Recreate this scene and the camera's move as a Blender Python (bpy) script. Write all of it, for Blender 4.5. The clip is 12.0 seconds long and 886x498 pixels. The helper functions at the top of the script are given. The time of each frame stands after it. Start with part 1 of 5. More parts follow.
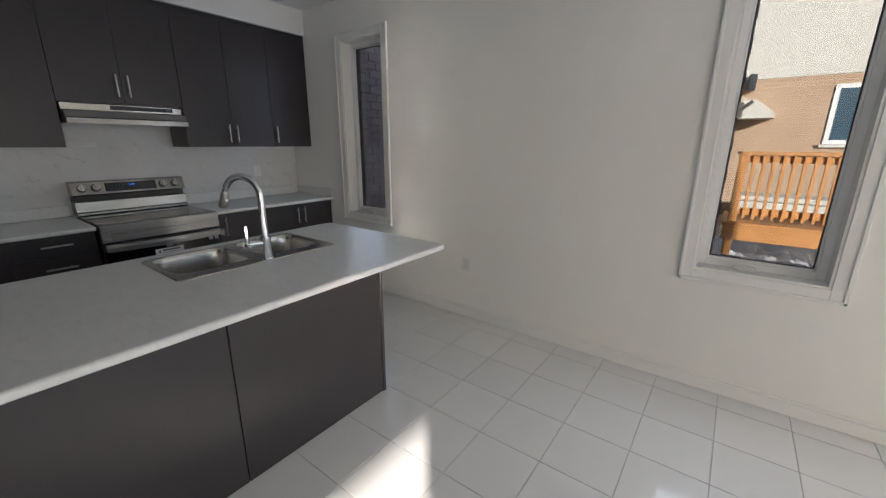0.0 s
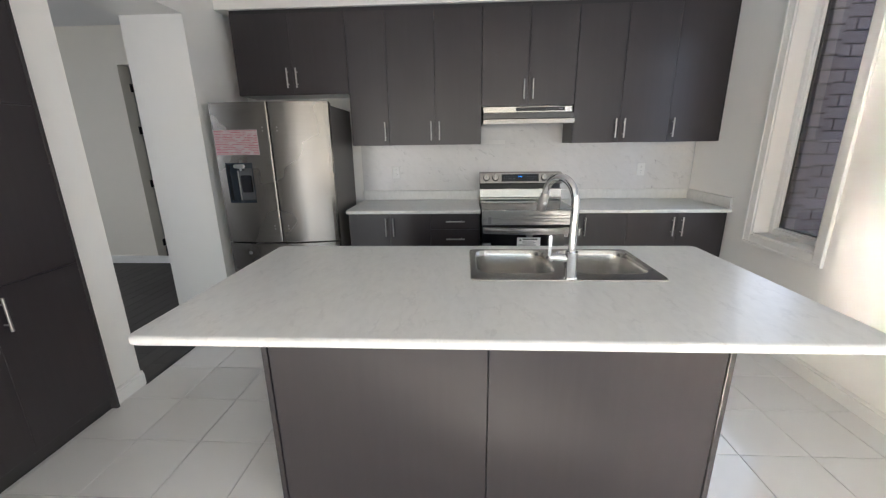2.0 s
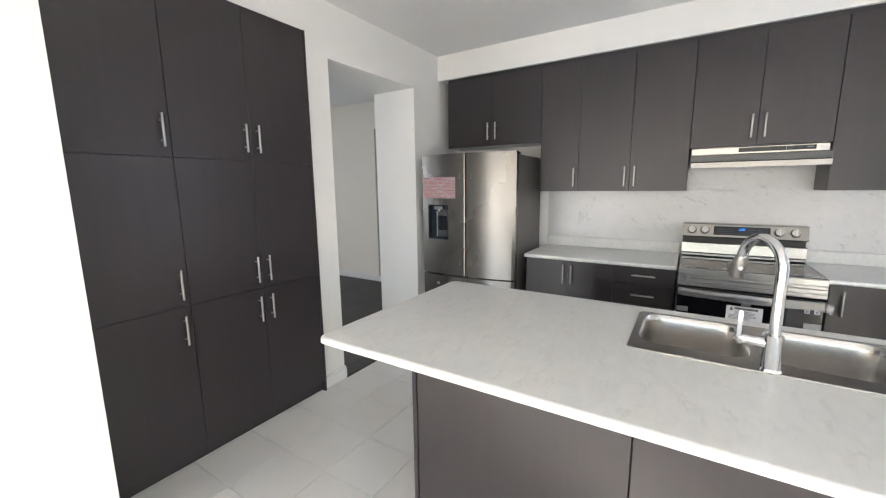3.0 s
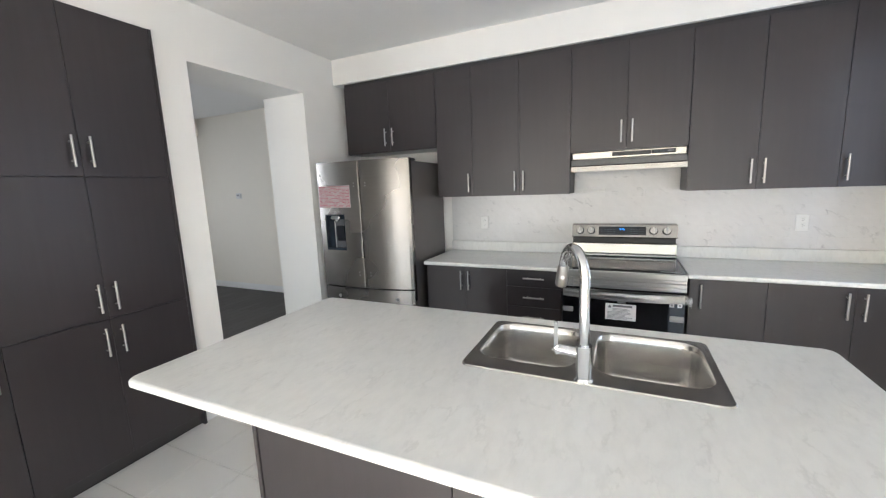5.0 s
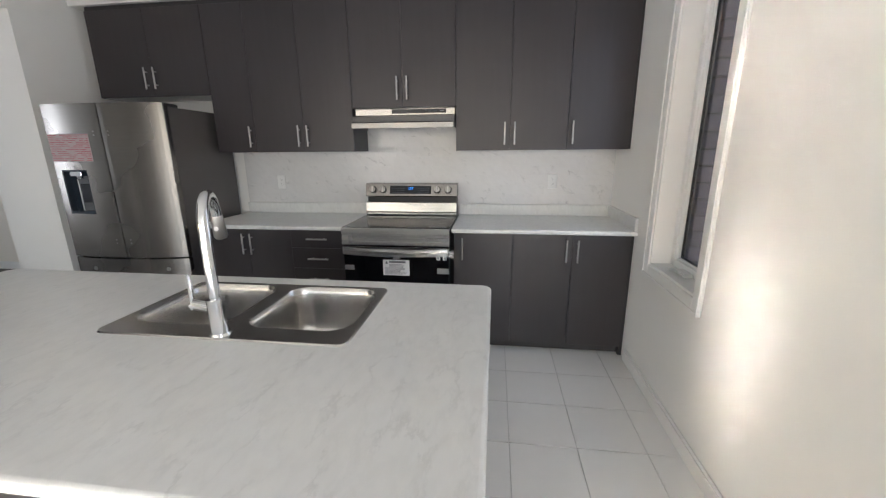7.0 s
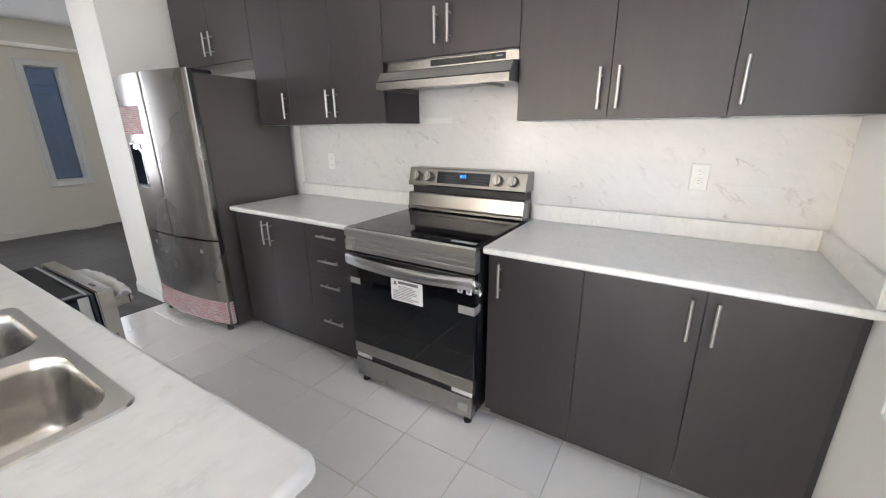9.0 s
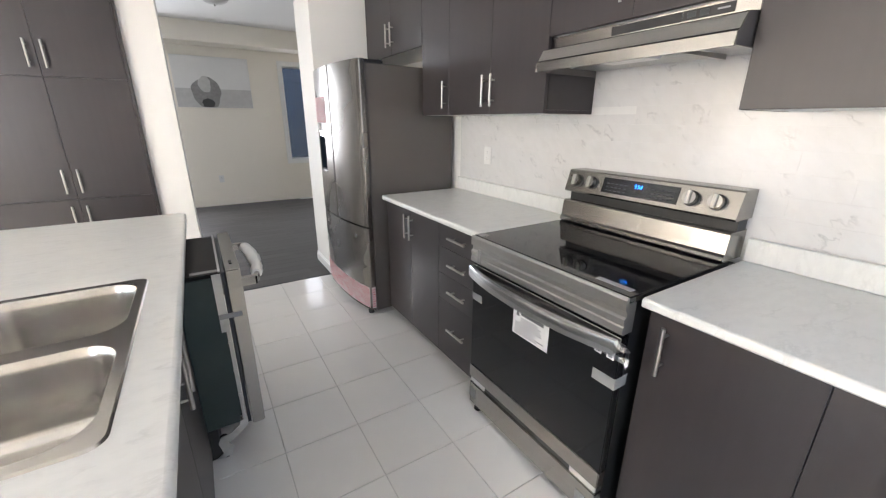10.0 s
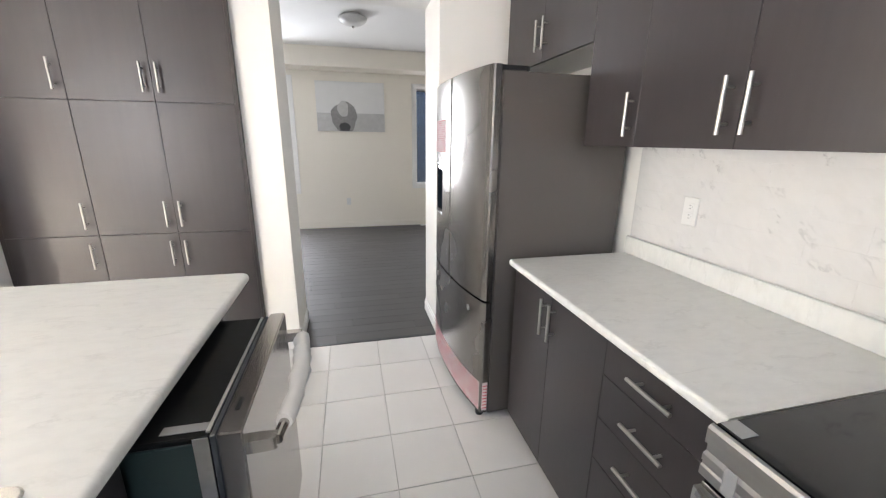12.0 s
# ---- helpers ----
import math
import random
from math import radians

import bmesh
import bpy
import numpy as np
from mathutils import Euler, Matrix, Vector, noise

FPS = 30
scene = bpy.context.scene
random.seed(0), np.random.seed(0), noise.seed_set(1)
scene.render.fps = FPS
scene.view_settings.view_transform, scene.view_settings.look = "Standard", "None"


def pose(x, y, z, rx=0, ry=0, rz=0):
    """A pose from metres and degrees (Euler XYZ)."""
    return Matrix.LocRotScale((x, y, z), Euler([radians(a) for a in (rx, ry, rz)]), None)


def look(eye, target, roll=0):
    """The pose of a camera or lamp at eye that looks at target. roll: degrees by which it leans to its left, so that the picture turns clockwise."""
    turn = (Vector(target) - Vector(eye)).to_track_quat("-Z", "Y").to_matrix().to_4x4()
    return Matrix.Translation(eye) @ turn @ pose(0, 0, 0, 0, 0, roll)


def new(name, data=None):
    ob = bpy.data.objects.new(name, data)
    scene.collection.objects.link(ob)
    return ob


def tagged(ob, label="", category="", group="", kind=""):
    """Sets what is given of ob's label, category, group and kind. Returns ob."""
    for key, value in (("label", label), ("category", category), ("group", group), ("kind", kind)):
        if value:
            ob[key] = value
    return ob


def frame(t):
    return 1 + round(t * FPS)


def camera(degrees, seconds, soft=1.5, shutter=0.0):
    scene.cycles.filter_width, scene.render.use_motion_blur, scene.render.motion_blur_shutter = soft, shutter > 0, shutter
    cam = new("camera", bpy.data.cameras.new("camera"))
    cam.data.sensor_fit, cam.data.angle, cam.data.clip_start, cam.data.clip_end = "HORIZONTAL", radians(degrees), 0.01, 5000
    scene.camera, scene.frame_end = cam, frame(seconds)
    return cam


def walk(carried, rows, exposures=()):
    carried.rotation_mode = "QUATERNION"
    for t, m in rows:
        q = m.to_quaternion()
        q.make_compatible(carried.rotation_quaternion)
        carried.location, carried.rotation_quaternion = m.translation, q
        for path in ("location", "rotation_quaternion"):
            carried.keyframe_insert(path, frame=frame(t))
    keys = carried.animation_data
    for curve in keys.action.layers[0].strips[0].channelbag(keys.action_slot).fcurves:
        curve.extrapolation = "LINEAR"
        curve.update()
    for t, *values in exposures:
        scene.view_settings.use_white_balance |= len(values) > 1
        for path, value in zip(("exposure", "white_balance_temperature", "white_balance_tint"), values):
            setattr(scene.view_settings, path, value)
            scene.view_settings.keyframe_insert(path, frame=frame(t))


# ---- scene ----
cam = camera(97.5, 12.0, 1.25)
PATH = [
    (0, (4.107, 1.499, 1.476), (2.96, 3.051, 0.951), 0.3),
    (0.5, (4.117, 1.73, 1.499), (2.58, 2.886, 0.95), 0.2),
    (0.8, (4.086, 1.811, 1.477), (2.396, 2.722, 0.918), 0.3),
    (1, (4.044, 1.845, 1.471), (2.281, 2.594, 0.896), 0.1),
    (1.5, (3.899, 1.946, 1.466), (2.02, 2.323, 0.894), -0.4),
    (2, (3.831, 2.028, 1.465), (1.907, 1.927, 0.931), -0.8),
    (2.5, (3.823, 2.156, 1.491), (2.009, 1.443, 1.042), -0.4),
    (2.7, (3.818, 2.188, 1.493), (2.084, 1.273, 1.095), -0.1),
    (4.3, (3.609, 2.332, 1.516), (2.03, 1.126, 1.287), -1.1),
    (4.5, (3.577, 2.413, 1.525), (1.947, 1.281, 1.282), -1.6),
    (5, (3.511, 2.552, 1.527), (1.717, 1.724, 1.211), -2.2),
    (5.5, (3.514, 2.626, 1.495), (1.62, 2.115, 1.106), -2.7),
    (6, (3.558, 2.811, 1.496), (1.642, 2.5, 1.015), -2.3),
    (6.5, (3.464, 3.064, 1.472), (1.543, 2.837, 0.966), -1.5),
    (6.7, (3.388, 3.139, 1.452), (1.465, 2.909, 0.954), -1.1),
    (8.3, (2.529, 3.634, 1.425), (0.705, 3.01, 0.893), 0.6),
    (8.5, (2.369, 3.658, 1.424), (0.591, 2.925, 0.875), 0.1),
    (9, (2.104, 3.656, 1.402), (0.482, 2.647, 0.812), -0.5),
    (9.5, (1.878, 3.654, 1.403), (0.539, 2.292, 0.809), 0.6),
    (10, (1.693, 3.528, 1.401), (0.693, 1.913, 0.775), 0.3),
    (10.5, (1.525, 3.376, 1.417), (0.75, 1.634, 0.814), 0.3),
    (11, (1.383, 3.2, 1.412), (0.864, 1.376, 0.777), 1.4),
    (11.5, (1.321, 2.983, 1.399), (0.945, 1.125, 0.762), 1.6),
    (12, (1.374, 2.69, 1.45), (0.924, 0.816, 0.915), 0.6),
]
EXPOSURES = [(0.0, 2.1, 5850, 13), (0.5, 2.6, 5760, 13), (1.0, 2.95, 5830, 13), (2.5, 3.75, 6050, 13), (4.5, 4.02, 5980, 12), (5.5, 3.82, 5980, 12), (6.5, 3.4, 6020, 13), (8.5, 4.08, 6080, 14), (10.5, 4.55, 6280, 15), (12.0, 4.75, 6300, 15)]
walk(cam, [(t, look(eye, target, roll)) for t, eye, target, roll in PATH], EXPOSURES)

# ---- light ----
SUN_EL, SUN_AZ = 15.0, 141.0
world = bpy.data.worlds.new("sky")
scene.world = world
world.use_nodes = True
wn = world.node_tree.nodes
sky = wn.new("ShaderNodeTexSky")
sky.sky_type, sky.sun_disc = "NISHITA", False
sky.sun_elevation, sky.sun_rotation = radians(SUN_EL), radians(SUN_AZ)
wn["Background"].inputs["Strength"].default_value = 0.042
world.node_tree.links.new(sky.outputs["Color"], wn["Background"].inputs["Color"])

sun_data = bpy.data.lights.new("sun", "SUN")
sun_data.energy, sun_data.angle, sun_data.color = 5.0, radians(0.6), (1.0, 0.90, 0.74)
sun = new("sun", sun_data)
sun_way = Vector((-math.sin(radians(SUN_AZ)), -math.cos(radians(SUN_AZ)), -math.tan(radians(SUN_EL))))
sun.matrix_world = look((9, -9, 6), Vector((9, -9, 6)) + sun_way)


def window_light(name, place, target, width, height, power, color):
    data = bpy.data.lights.new(name, "AREA")
    data.shape, data.size, data.size_y, data.energy, data.color = "RECTANGLE", width, height, power, color
    lamp = new(name, data)
    lamp.matrix_world = look(place, target)
    return lamp


DAY = (0.95, 0.98, 1.0)
BLUE = (0.74, 0.85, 1.0)
# Added fill in two unseen openings; the other lamps stand in real windows.
window_light("angled_fill_light", (8.02, 2.42, 1.12), (8.02 - 0.77, 2.42 - 0.64, 1.0), 3.8, 2.05, 2.4, DAY)
window_light("east_fill_light", (9.6, -0.4, 1.1), (0, 0.6, 0.6), 1.9, 2.0, 4.4, DAY)
window_light("kitchen_window_daylight", (1.1775, 4.16, 1.5875), (1.1775, 0, 1.5875), 0.50, 1.55, 0.55, BLUE)
window_light("breakfast_window_daylight", (4.29, 4.15, 1.6), (4.29, 0, 1.6), 0.55, 1.55, 2.4, DAY)
window_light("dining_daylight", (2.5875, -3.86, 1.5), (2.5875, 0, 0.5), 0.66, 1.55, 3.2, DAY)
window_light("dining_side_daylight", (0.05, -4.07, 1.5), (0.05, 0, 1.5), 0.36, 1.5, 0.3, DAY)

scene.cycles.blur_glossy, scene.cycles.caustics_reflective, scene.cycles.sample_clamp_indirect = 0.0, True, 30.0   # keeps the sun's reflection off the glazed tiles

# ---- materials ----


def mat(name, color, rough=0.5, metal=0.0, spread=0.08, scale=6.0, bump=0.0, bump_scale=200.0, stretch=(1, 1, 1),
        second=None, second_scale=1.5, coat=0.0, rough_spread=0.08, random_value=0.0, spec=0.5, coat_rough=0.03):
    """A surface with colour that varies at two scales, uneven gloss and fine relief."""
    m = bpy.data.materials.new(name)
    m.use_nodes = True
    n, l = m.node_tree.nodes, m.node_tree.links
    b = n["Principled BSDF"]
    b.inputs["Metallic"].default_value = metal
    b.inputs["Coat Weight"].default_value, b.inputs["Coat Roughness"].default_value = coat, coat_rough
    b.inputs["Specular IOR Level"].default_value = spec
    tc = n.new("ShaderNodeTexCoord")
    mp = n.new("ShaderNodeMapping")
    mp.inputs["Scale"].default_value = stretch
    l.new(tc.outputs["Object"], mp.inputs["Vector"])
    fine = n.new("ShaderNodeTexNoise")
    fine.inputs["Scale"].default_value, fine.inputs["Detail"].default_value = scale, 6
    l.new(mp.outputs["Vector"], fine.inputs["Vector"])
    broad = n.new("ShaderNodeTexNoise")
    broad.inputs["Scale"].default_value, broad.inputs["Detail"].default_value = second_scale, 3
    l.new(tc.outputs["Object"], broad.inputs["Vector"])
    mix = n.new("ShaderNodeMix")
    mix.data_type, mix.blend_type = "RGBA", "MIX"
    a = [max(0, c * (1 - spread)) for c in color]
    z = [min(1, c * (1 + spread)) for c in color]
    mix.inputs["A"].default_value, mix.inputs["B"].default_value = (*a, 1), (*z, 1)
    l.new(fine.outputs["Fac"], mix.inputs["Factor"])
    over = n.new("ShaderNodeMix")
    over.data_type, over.blend_type = "RGBA", "MIX"
    ramp = n.new("ShaderNodeMapRange")
    ramp.inputs["From Min"].default_value, ramp.inputs["From Max"].default_value = 0.4, 0.75
    ramp.inputs["To Max"].default_value = 0.5
    l.new(broad.outputs["Fac"], ramp.inputs["Value"])
    l.new(ramp.outputs["Result"], over.inputs["Factor"])
    l.new(mix.outputs["Result"], over.inputs["A"])
    over.inputs["B"].default_value = (*(second or [c * (1 - spread) for c in color]), 1)
    out = over.outputs["Result"]
    if random_value:
        info = n.new("ShaderNodeObjectInfo")
        rr = n.new("ShaderNodeMapRange")
        rr.inputs["To Min"].default_value, rr.inputs["To Max"].default_value = 1 - random_value, 1 + random_value
        l.new(info.outputs["Random"], rr.inputs["Value"])
        hsv = n.new("ShaderNodeHueSaturation")
        l.new(rr.outputs["Result"], hsv.inputs["Value"])
        l.new(out, hsv.inputs["Color"])
        out = hsv.outputs["Color"]
    l.new(out, b.inputs["Base Color"])
    rg = n.new("ShaderNodeMapRange")
    rg.inputs["To Min"].default_value, rg.inputs["To Max"].default_value = max(0.02, rough - rough_spread), min(1, rough + rough_spread)
    l.new(broad.outputs["Fac"], rg.inputs["Value"])
    l.new(rg.outputs["Result"], b.inputs["Roughness"])
    if bump:
        tiny = n.new("ShaderNodeTexNoise")
        tiny.inputs["Scale"].default_value, tiny.inputs["Detail"].default_value = bump_scale, 3
        l.new(mp.outputs["Vector"], tiny.inputs["Vector"])
        bp = n.new("ShaderNodeBump")
        bp.inputs["Strength"].default_value, bp.inputs["Distance"].default_value = bump, 0.002
        l.new(tiny.outputs["Fac"], bp.inputs["Height"])
        l.new(bp.outputs["Normal"], b.inputs["Normal"])
    return m


def stone(name, color, vein, rough, vein_scale, amount, fleck=0.0, stretch=(1, 1, 1), per_piece=False, slant=0.0, lo=0.0, gate_from=0.5, width=0.035):
    """Marble look: thin broken veins and soft clouds over a pale ground."""
    m = bpy.data.materials.new(name)
    m.use_nodes = True
    n, l = m.node_tree.nodes, m.node_tree.links
    b = n["Principled BSDF"]
    b.inputs["Roughness"].default_value = rough
    tc = n.new("ShaderNodeTexCoord")
    mp = n.new("ShaderNodeMapping")
    mp.inputs["Scale"].default_value = stretch
    mp.inputs["Rotation"].default_value = (0.3, 0.2, 0.6)
    vec = tc.outputs["Object"]
    if per_piece:
        info = n.new("ShaderNodeObjectInfo")
        add = n.new("ShaderNodeVectorMath")
        add.operation = "MULTIPLY_ADD"
        add.inputs[1].default_value = (37.0, 23.0, 51.0)
        comb = n.new("ShaderNodeCombineXYZ")
        for k in range(3):
            l.new(info.outputs["Random"], comb.inputs[k])
        l.new(comb.outputs["Vector"], add.inputs[0])
        l.new(vec, add.inputs[2])
        vec = add.outputs["Vector"]
    if slant:
        turn = n.new("ShaderNodeMapping")
        turn.inputs["Rotation"].default_value = (slant, 0, 0)
        l.new(vec, turn.inputs["Vector"])
        vec = turn.outputs["Vector"]
    l.new(vec, mp.inputs["Vector"])
    warp = n.new("ShaderNodeTexNoise")
    warp.inputs["Scale"].default_value, warp.inputs["Detail"].default_value = vein_scale, 7
    warp.inputs["Roughness"].default_value = 0.62
    l.new(mp.outputs["Vector"], warp.inputs["Vector"])
    sub = n.new("ShaderNodeMath")
    sub.operation = "SUBTRACT"
    sub.inputs[1].default_value = 0.5
    l.new(warp.outputs["Fac"], sub.inputs[0])
    ab = n.new("ShaderNodeMath")
    ab.operation = "ABSOLUTE"
    l.new(sub.outputs["Value"], ab.inputs[0])
    line = n.new("ShaderNodeMapRange")
    line.inputs["From Min"].default_value, line.inputs["From Max"].default_value = 0.0, width
    line.inputs["To Min"].default_value, line.inputs["To Max"].default_value = 1.0, 0.0
    l.new(ab.outputs["Value"], line.inputs["Value"])
    gate = n.new("ShaderNodeTexNoise")
    gate.inputs["Scale"].default_value, gate.inputs["Detail"].default_value = vein_scale * 1.7, 2
    l.new(mp.outputs["Vector"], gate.inputs["Vector"])
    gr = n.new("ShaderNodeMapRange")
    gr.inputs["From Min"].default_value, gr.inputs["From Max"].default_value = gate_from, gate_from + 0.16
    gr.inputs["To Max"].default_value, gr.inputs["To Min"].default_value = amount, lo
    l.new(gate.outputs["Fac"], gr.inputs["Value"])
    mul = n.new("ShaderNodeMath")
    mul.operation = "MULTIPLY"
    l.new(line.outputs["Result"], mul.inputs[0])
    l.new(gr.outputs["Result"], mul.inputs[1])
    cloud = n.new("ShaderNodeTexNoise")
    cloud.inputs["Scale"].default_value, cloud.inputs["Detail"].default_value = vein_scale * 3.5, 5
    l.new(mp.outputs["Vector"], cloud.inputs["Vector"])
    base = n.new("ShaderNodeMix")
    base.data_type = "RGBA"
    base.inputs["A"].default_value = (*[c * (1 - fleck) for c in color], 1)
    base.inputs["B"].default_value = (*[min(1, c * (1 + fleck)) for c in color], 1)
    cr = n.new("ShaderNodeMapRange")
    cr.inputs["From Min"].default_value, cr.inputs["From Max"].default_value = 0.35, 0.6
    l.new(cloud.outputs["Fac"], cr.inputs["Value"])
    l.new(cr.outputs["Result"], base.inputs["Factor"])
    mix = n.new("ShaderNodeMix")
    mix.data_type = "RGBA"
    l.new(base.outputs["Result"], mix.inputs["A"])
    mix.inputs["B"].default_value = (*vein, 1)
    l.new(mul.outputs["Value"], mix.inputs["Factor"])
    l.new(mix.outputs["Result"], b.inputs["Base Color"])
    return m


def glow(name, color, strength):
    m = bpy.data.materials.new(name)
    m.use_nodes = True
    b = m.node_tree.nodes["Principled BSDF"]
    b.inputs["Base Color"].default_value = (*color, 1)
    b.inputs["Emission Color"].default_value, b.inputs["Emission Strength"].default_value = (*color, 1), strength
    return m


def clear(name, color=(1, 1, 1), rough=0.0, alpha=0.12):
    """Thin glass or film: mostly see-through, with a glossy face."""
    m = bpy.data.materials.new(name)
    m.use_nodes = True
    n, l = m.node_tree.nodes, m.node_tree.links
    t = n.new("ShaderNodeBsdfTransparent")
    t.inputs["Color"].default_value = (*color, 1)
    g = n.new("ShaderNodeBsdfGlossy")
    g.inputs["Roughness"].default_value = rough
    mx = n.new("ShaderNodeMixShader")
    mx.inputs["Fac"].default_value = alpha
    l.new(t.outputs["BSDF"], mx.inputs[1])
    l.new(g.outputs["BSDF"], mx.inputs[2])
    l.new(mx.outputs["Shader"], n["Material Output"].inputs["Surface"])
    return m


CREAM = mat("cream_paint", (0.78, 0.735, 0.65), 0.62, spread=0.015, scale=9, bump=0.12, bump_scale=320, second_scale=0.8)
PAINT = mat("wall_paint", (0.76, 0.75, 0.72), 0.62, spread=0.015, scale=9, bump=0.12, bump_scale=320, second_scale=0.8)
CEIL = mat("ceiling_paint", (0.78, 0.775, 0.76), 0.85, spread=0.02, scale=30, bump=0.5, bump_scale=160)
TRIM = mat("trim_paint", (0.76, 0.755, 0.735), 0.4, spread=0.015, scale=12, bump=0.04)
TILE = mat("floor_tile_glaze", (0.71, 0.695, 0.67), 0.42, spread=0.02, scale=14, bump=0.04, bump_scale=60, second_scale=2.2, rough_spread=0.05, random_value=0.025, spec=0.3, coat=0.85, coat_rough=0.12)
TILE.node_tree.nodes["Principled BSDF"].inputs["Coat IOR"].default_value = 1.65
GROUT = mat("grout", (0.53, 0.52, 0.50), 0.9, spread=0.1, scale=60, bump=0.3)
CAB = mat("dark_melamine", (0.0295, 0.0245, 0.0255), 0.36, spread=0.16, scale=40, stretch=(1, 1, 0.06), bump=0.10, bump_scale=260, second_scale=1.1, rough_spread=0.05)
CABX = mat("cabinet_edge", (0.018, 0.017, 0.018), 0.5, spread=0.15, scale=20)
TOE = mat("toe_kick_board", (0.03, 0.028, 0.028), 0.5, spread=0.15, scale=20)
COUNTER = stone("laminate_worktop", (0.62, 0.62, 0.605), (0.43, 0.43, 0.42), 0.30, 5.0, 0.42, fleck=0.025, stretch=(1, 2.2, 1), lo=0.1)
SPLASH = stone("marble_tile", (0.585, 0.58, 0.575), (0.27, 0.27, 0.28), 0.22, 5.0, 0.66, fleck=0.02, stretch=(1, 0.7, 1.6), per_piece=True, slant=0.75, lo=0.03, gate_from=0.55, width=0.024)
SPGROUT = mat("pale_grout", (0.62, 0.615, 0.60), 0.8, spread=0.05, scale=40)
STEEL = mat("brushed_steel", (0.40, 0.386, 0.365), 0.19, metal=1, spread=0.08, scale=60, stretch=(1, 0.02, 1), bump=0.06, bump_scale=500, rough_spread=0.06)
# Same steel with shade put into its colour, for the control panel and riser.
STEELP = mat("darkened_panel_steel", (0.31, 0.298, 0.28), 0.24, metal=1, spread=0.08, scale=60, stretch=(1, 0.02, 1), bump=0.06, bump_scale=500, rough_spread=0.05)
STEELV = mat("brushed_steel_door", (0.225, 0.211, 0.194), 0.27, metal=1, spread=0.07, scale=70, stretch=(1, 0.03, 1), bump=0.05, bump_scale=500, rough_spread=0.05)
SINKM = mat("sink_steel", (0.56, 0.545, 0.52), 0.23, metal=1, spread=0.08, scale=90, stretch=(0.05, 1, 1), bump=0.05, bump_scale=400, rough_spread=0.08)
FILMED = mat("film_covered_steel", (0.38, 0.375, 0.365), 0.30, metal=0.8, spread=0.12, scale=50, stretch=(1, 0.03, 1), bump=0.10, bump_scale=120, rough_spread=0.1, coat=0.5, coat_rough=0.12)
CHROME = mat("chrome", (0.72, 0.73, 0.74), 0.10, metal=1, spread=0.03, scale=20, rough_spread=0.04)
NICKEL = mat("satin_nickel", (0.43, 0.42, 0.40), 0.36, metal=1, spread=0.05, scale=80, stretch=(1, 1, 0.1))
FSIDE = mat("grey_enamel", (0.106, 0.095, 0.088), 0.42, metal=0.2, spread=0.05, scale=120, bump=0.10, bump_scale=500)
GLASSB = mat("black_glass", (0.006, 0.006, 0.007), 0.06, spread=0.3, scale=10, rough_spread=0.03)
COVER = mat("matt_black_cover", (0.006, 0.006, 0.006), 0.55, spread=0.3, scale=30, spec=0.15)
BLACK = mat("black_plastic", (0.012, 0.012, 0.013), 0.42, spread=0.3, scale=30)
RUBBER = mat("black_rubber", (0.02, 0.02, 0.02), 0.8, spread=0.2, scale=60)
SCREEN = mat("panel_screen", (0.010, 0.012, 0.018), 0.15, spread=0.2, scale=10)
DIGITS = glow("display_digits", (0.02, 0.30, 1.0), 0.35)
RECESS = mat("dispenser_recess", (0.018, 0.026, 0.036), 0.22, spread=0.2, scale=12)
HAZE = mat("hazy_film", (0.085, 0.088, 0.092), 0.25, spread=0.25, scale=14, bump=0.3, bump_scale=30)
PAPER = mat("paper", (0.78, 0.78, 0.78), 0.6, spread=0.03, scale=20)
PINK = mat("pink_notice", (0.76, 0.63, 0.63), 0.5, spread=0.05, scale=20)
REDINK = mat("red_ink", (0.66, 0.15, 0.20), 0.6, spread=0.1, scale=30)
GREYINK = mat("grey_ink", (0.16, 0.16, 0.17), 0.6, spread=0.1, scale=30)
KEYINK = mat("key_ink", (0.045, 0.047, 0.052), 0.5, spread=0.1, scale=30)
FAINT = mat("faint_ink", (0.24, 0.24, 0.26), 0.6, spread=0.1, scale=30)
TAPE = mat("clear_tape", (0.27, 0.27, 0.27), 0.22, spread=0.06, scale=30)
WHITEP = mat("white_plastic", (0.66, 0.66, 0.645), 0.35, spread=0.02, scale=20)
FOAM = mat("white_foam", (0.62, 0.62, 0.61), 0.7, spread=0.04, scale=30, bump=0.2)
TUB = mat("dark_green_tub", (0.014, 0.028, 0.027), 0.45, spread=0.15, scale=12, bump=0.1)
ZINC = mat("zinc_bracket", (0.46, 0.465, 0.46), 0.4, metal=1, spread=0.15, scale=40)
WOODF = mat("dark_floor_boards", (0.060, 0.055, 0.052), 0.62, spread=0.2, scale=30, stretch=(0.06, 1, 1), bump=0.12, bump_scale=90, second_scale=1.2, random_value=0.06)
# Grey tint put in to hold back the outdoor brightness at high exposure.
GLASS = clear("dimming_glass", (0.50, 0.51, 0.51), 0.0, 0.05)
FILM = clear("plastic_film", (0.93, 0.94, 0.95), 0.12, 0.20)
GASKET = mat("dark_gasket", (0.03, 0.035, 0.04), 0.5, spread=0.2, scale=20)
VINYL = mat("white_vinyl", (0.74, 0.745, 0.745), 0.35, spread=0.02, scale=20)
BRICKG = mat("grey_brick", (0.45, 0.455, 0.56), 0.85, spread=0.10, scale=25, bump=0.5, bump_scale=90, random_value=0.10)
BRICKD = mat("dark_brick", (0.12, 0.105, 0.105), 0.85, spread=0.2, scale=25, bump=0.5, bump_scale=90, random_value=0.2)
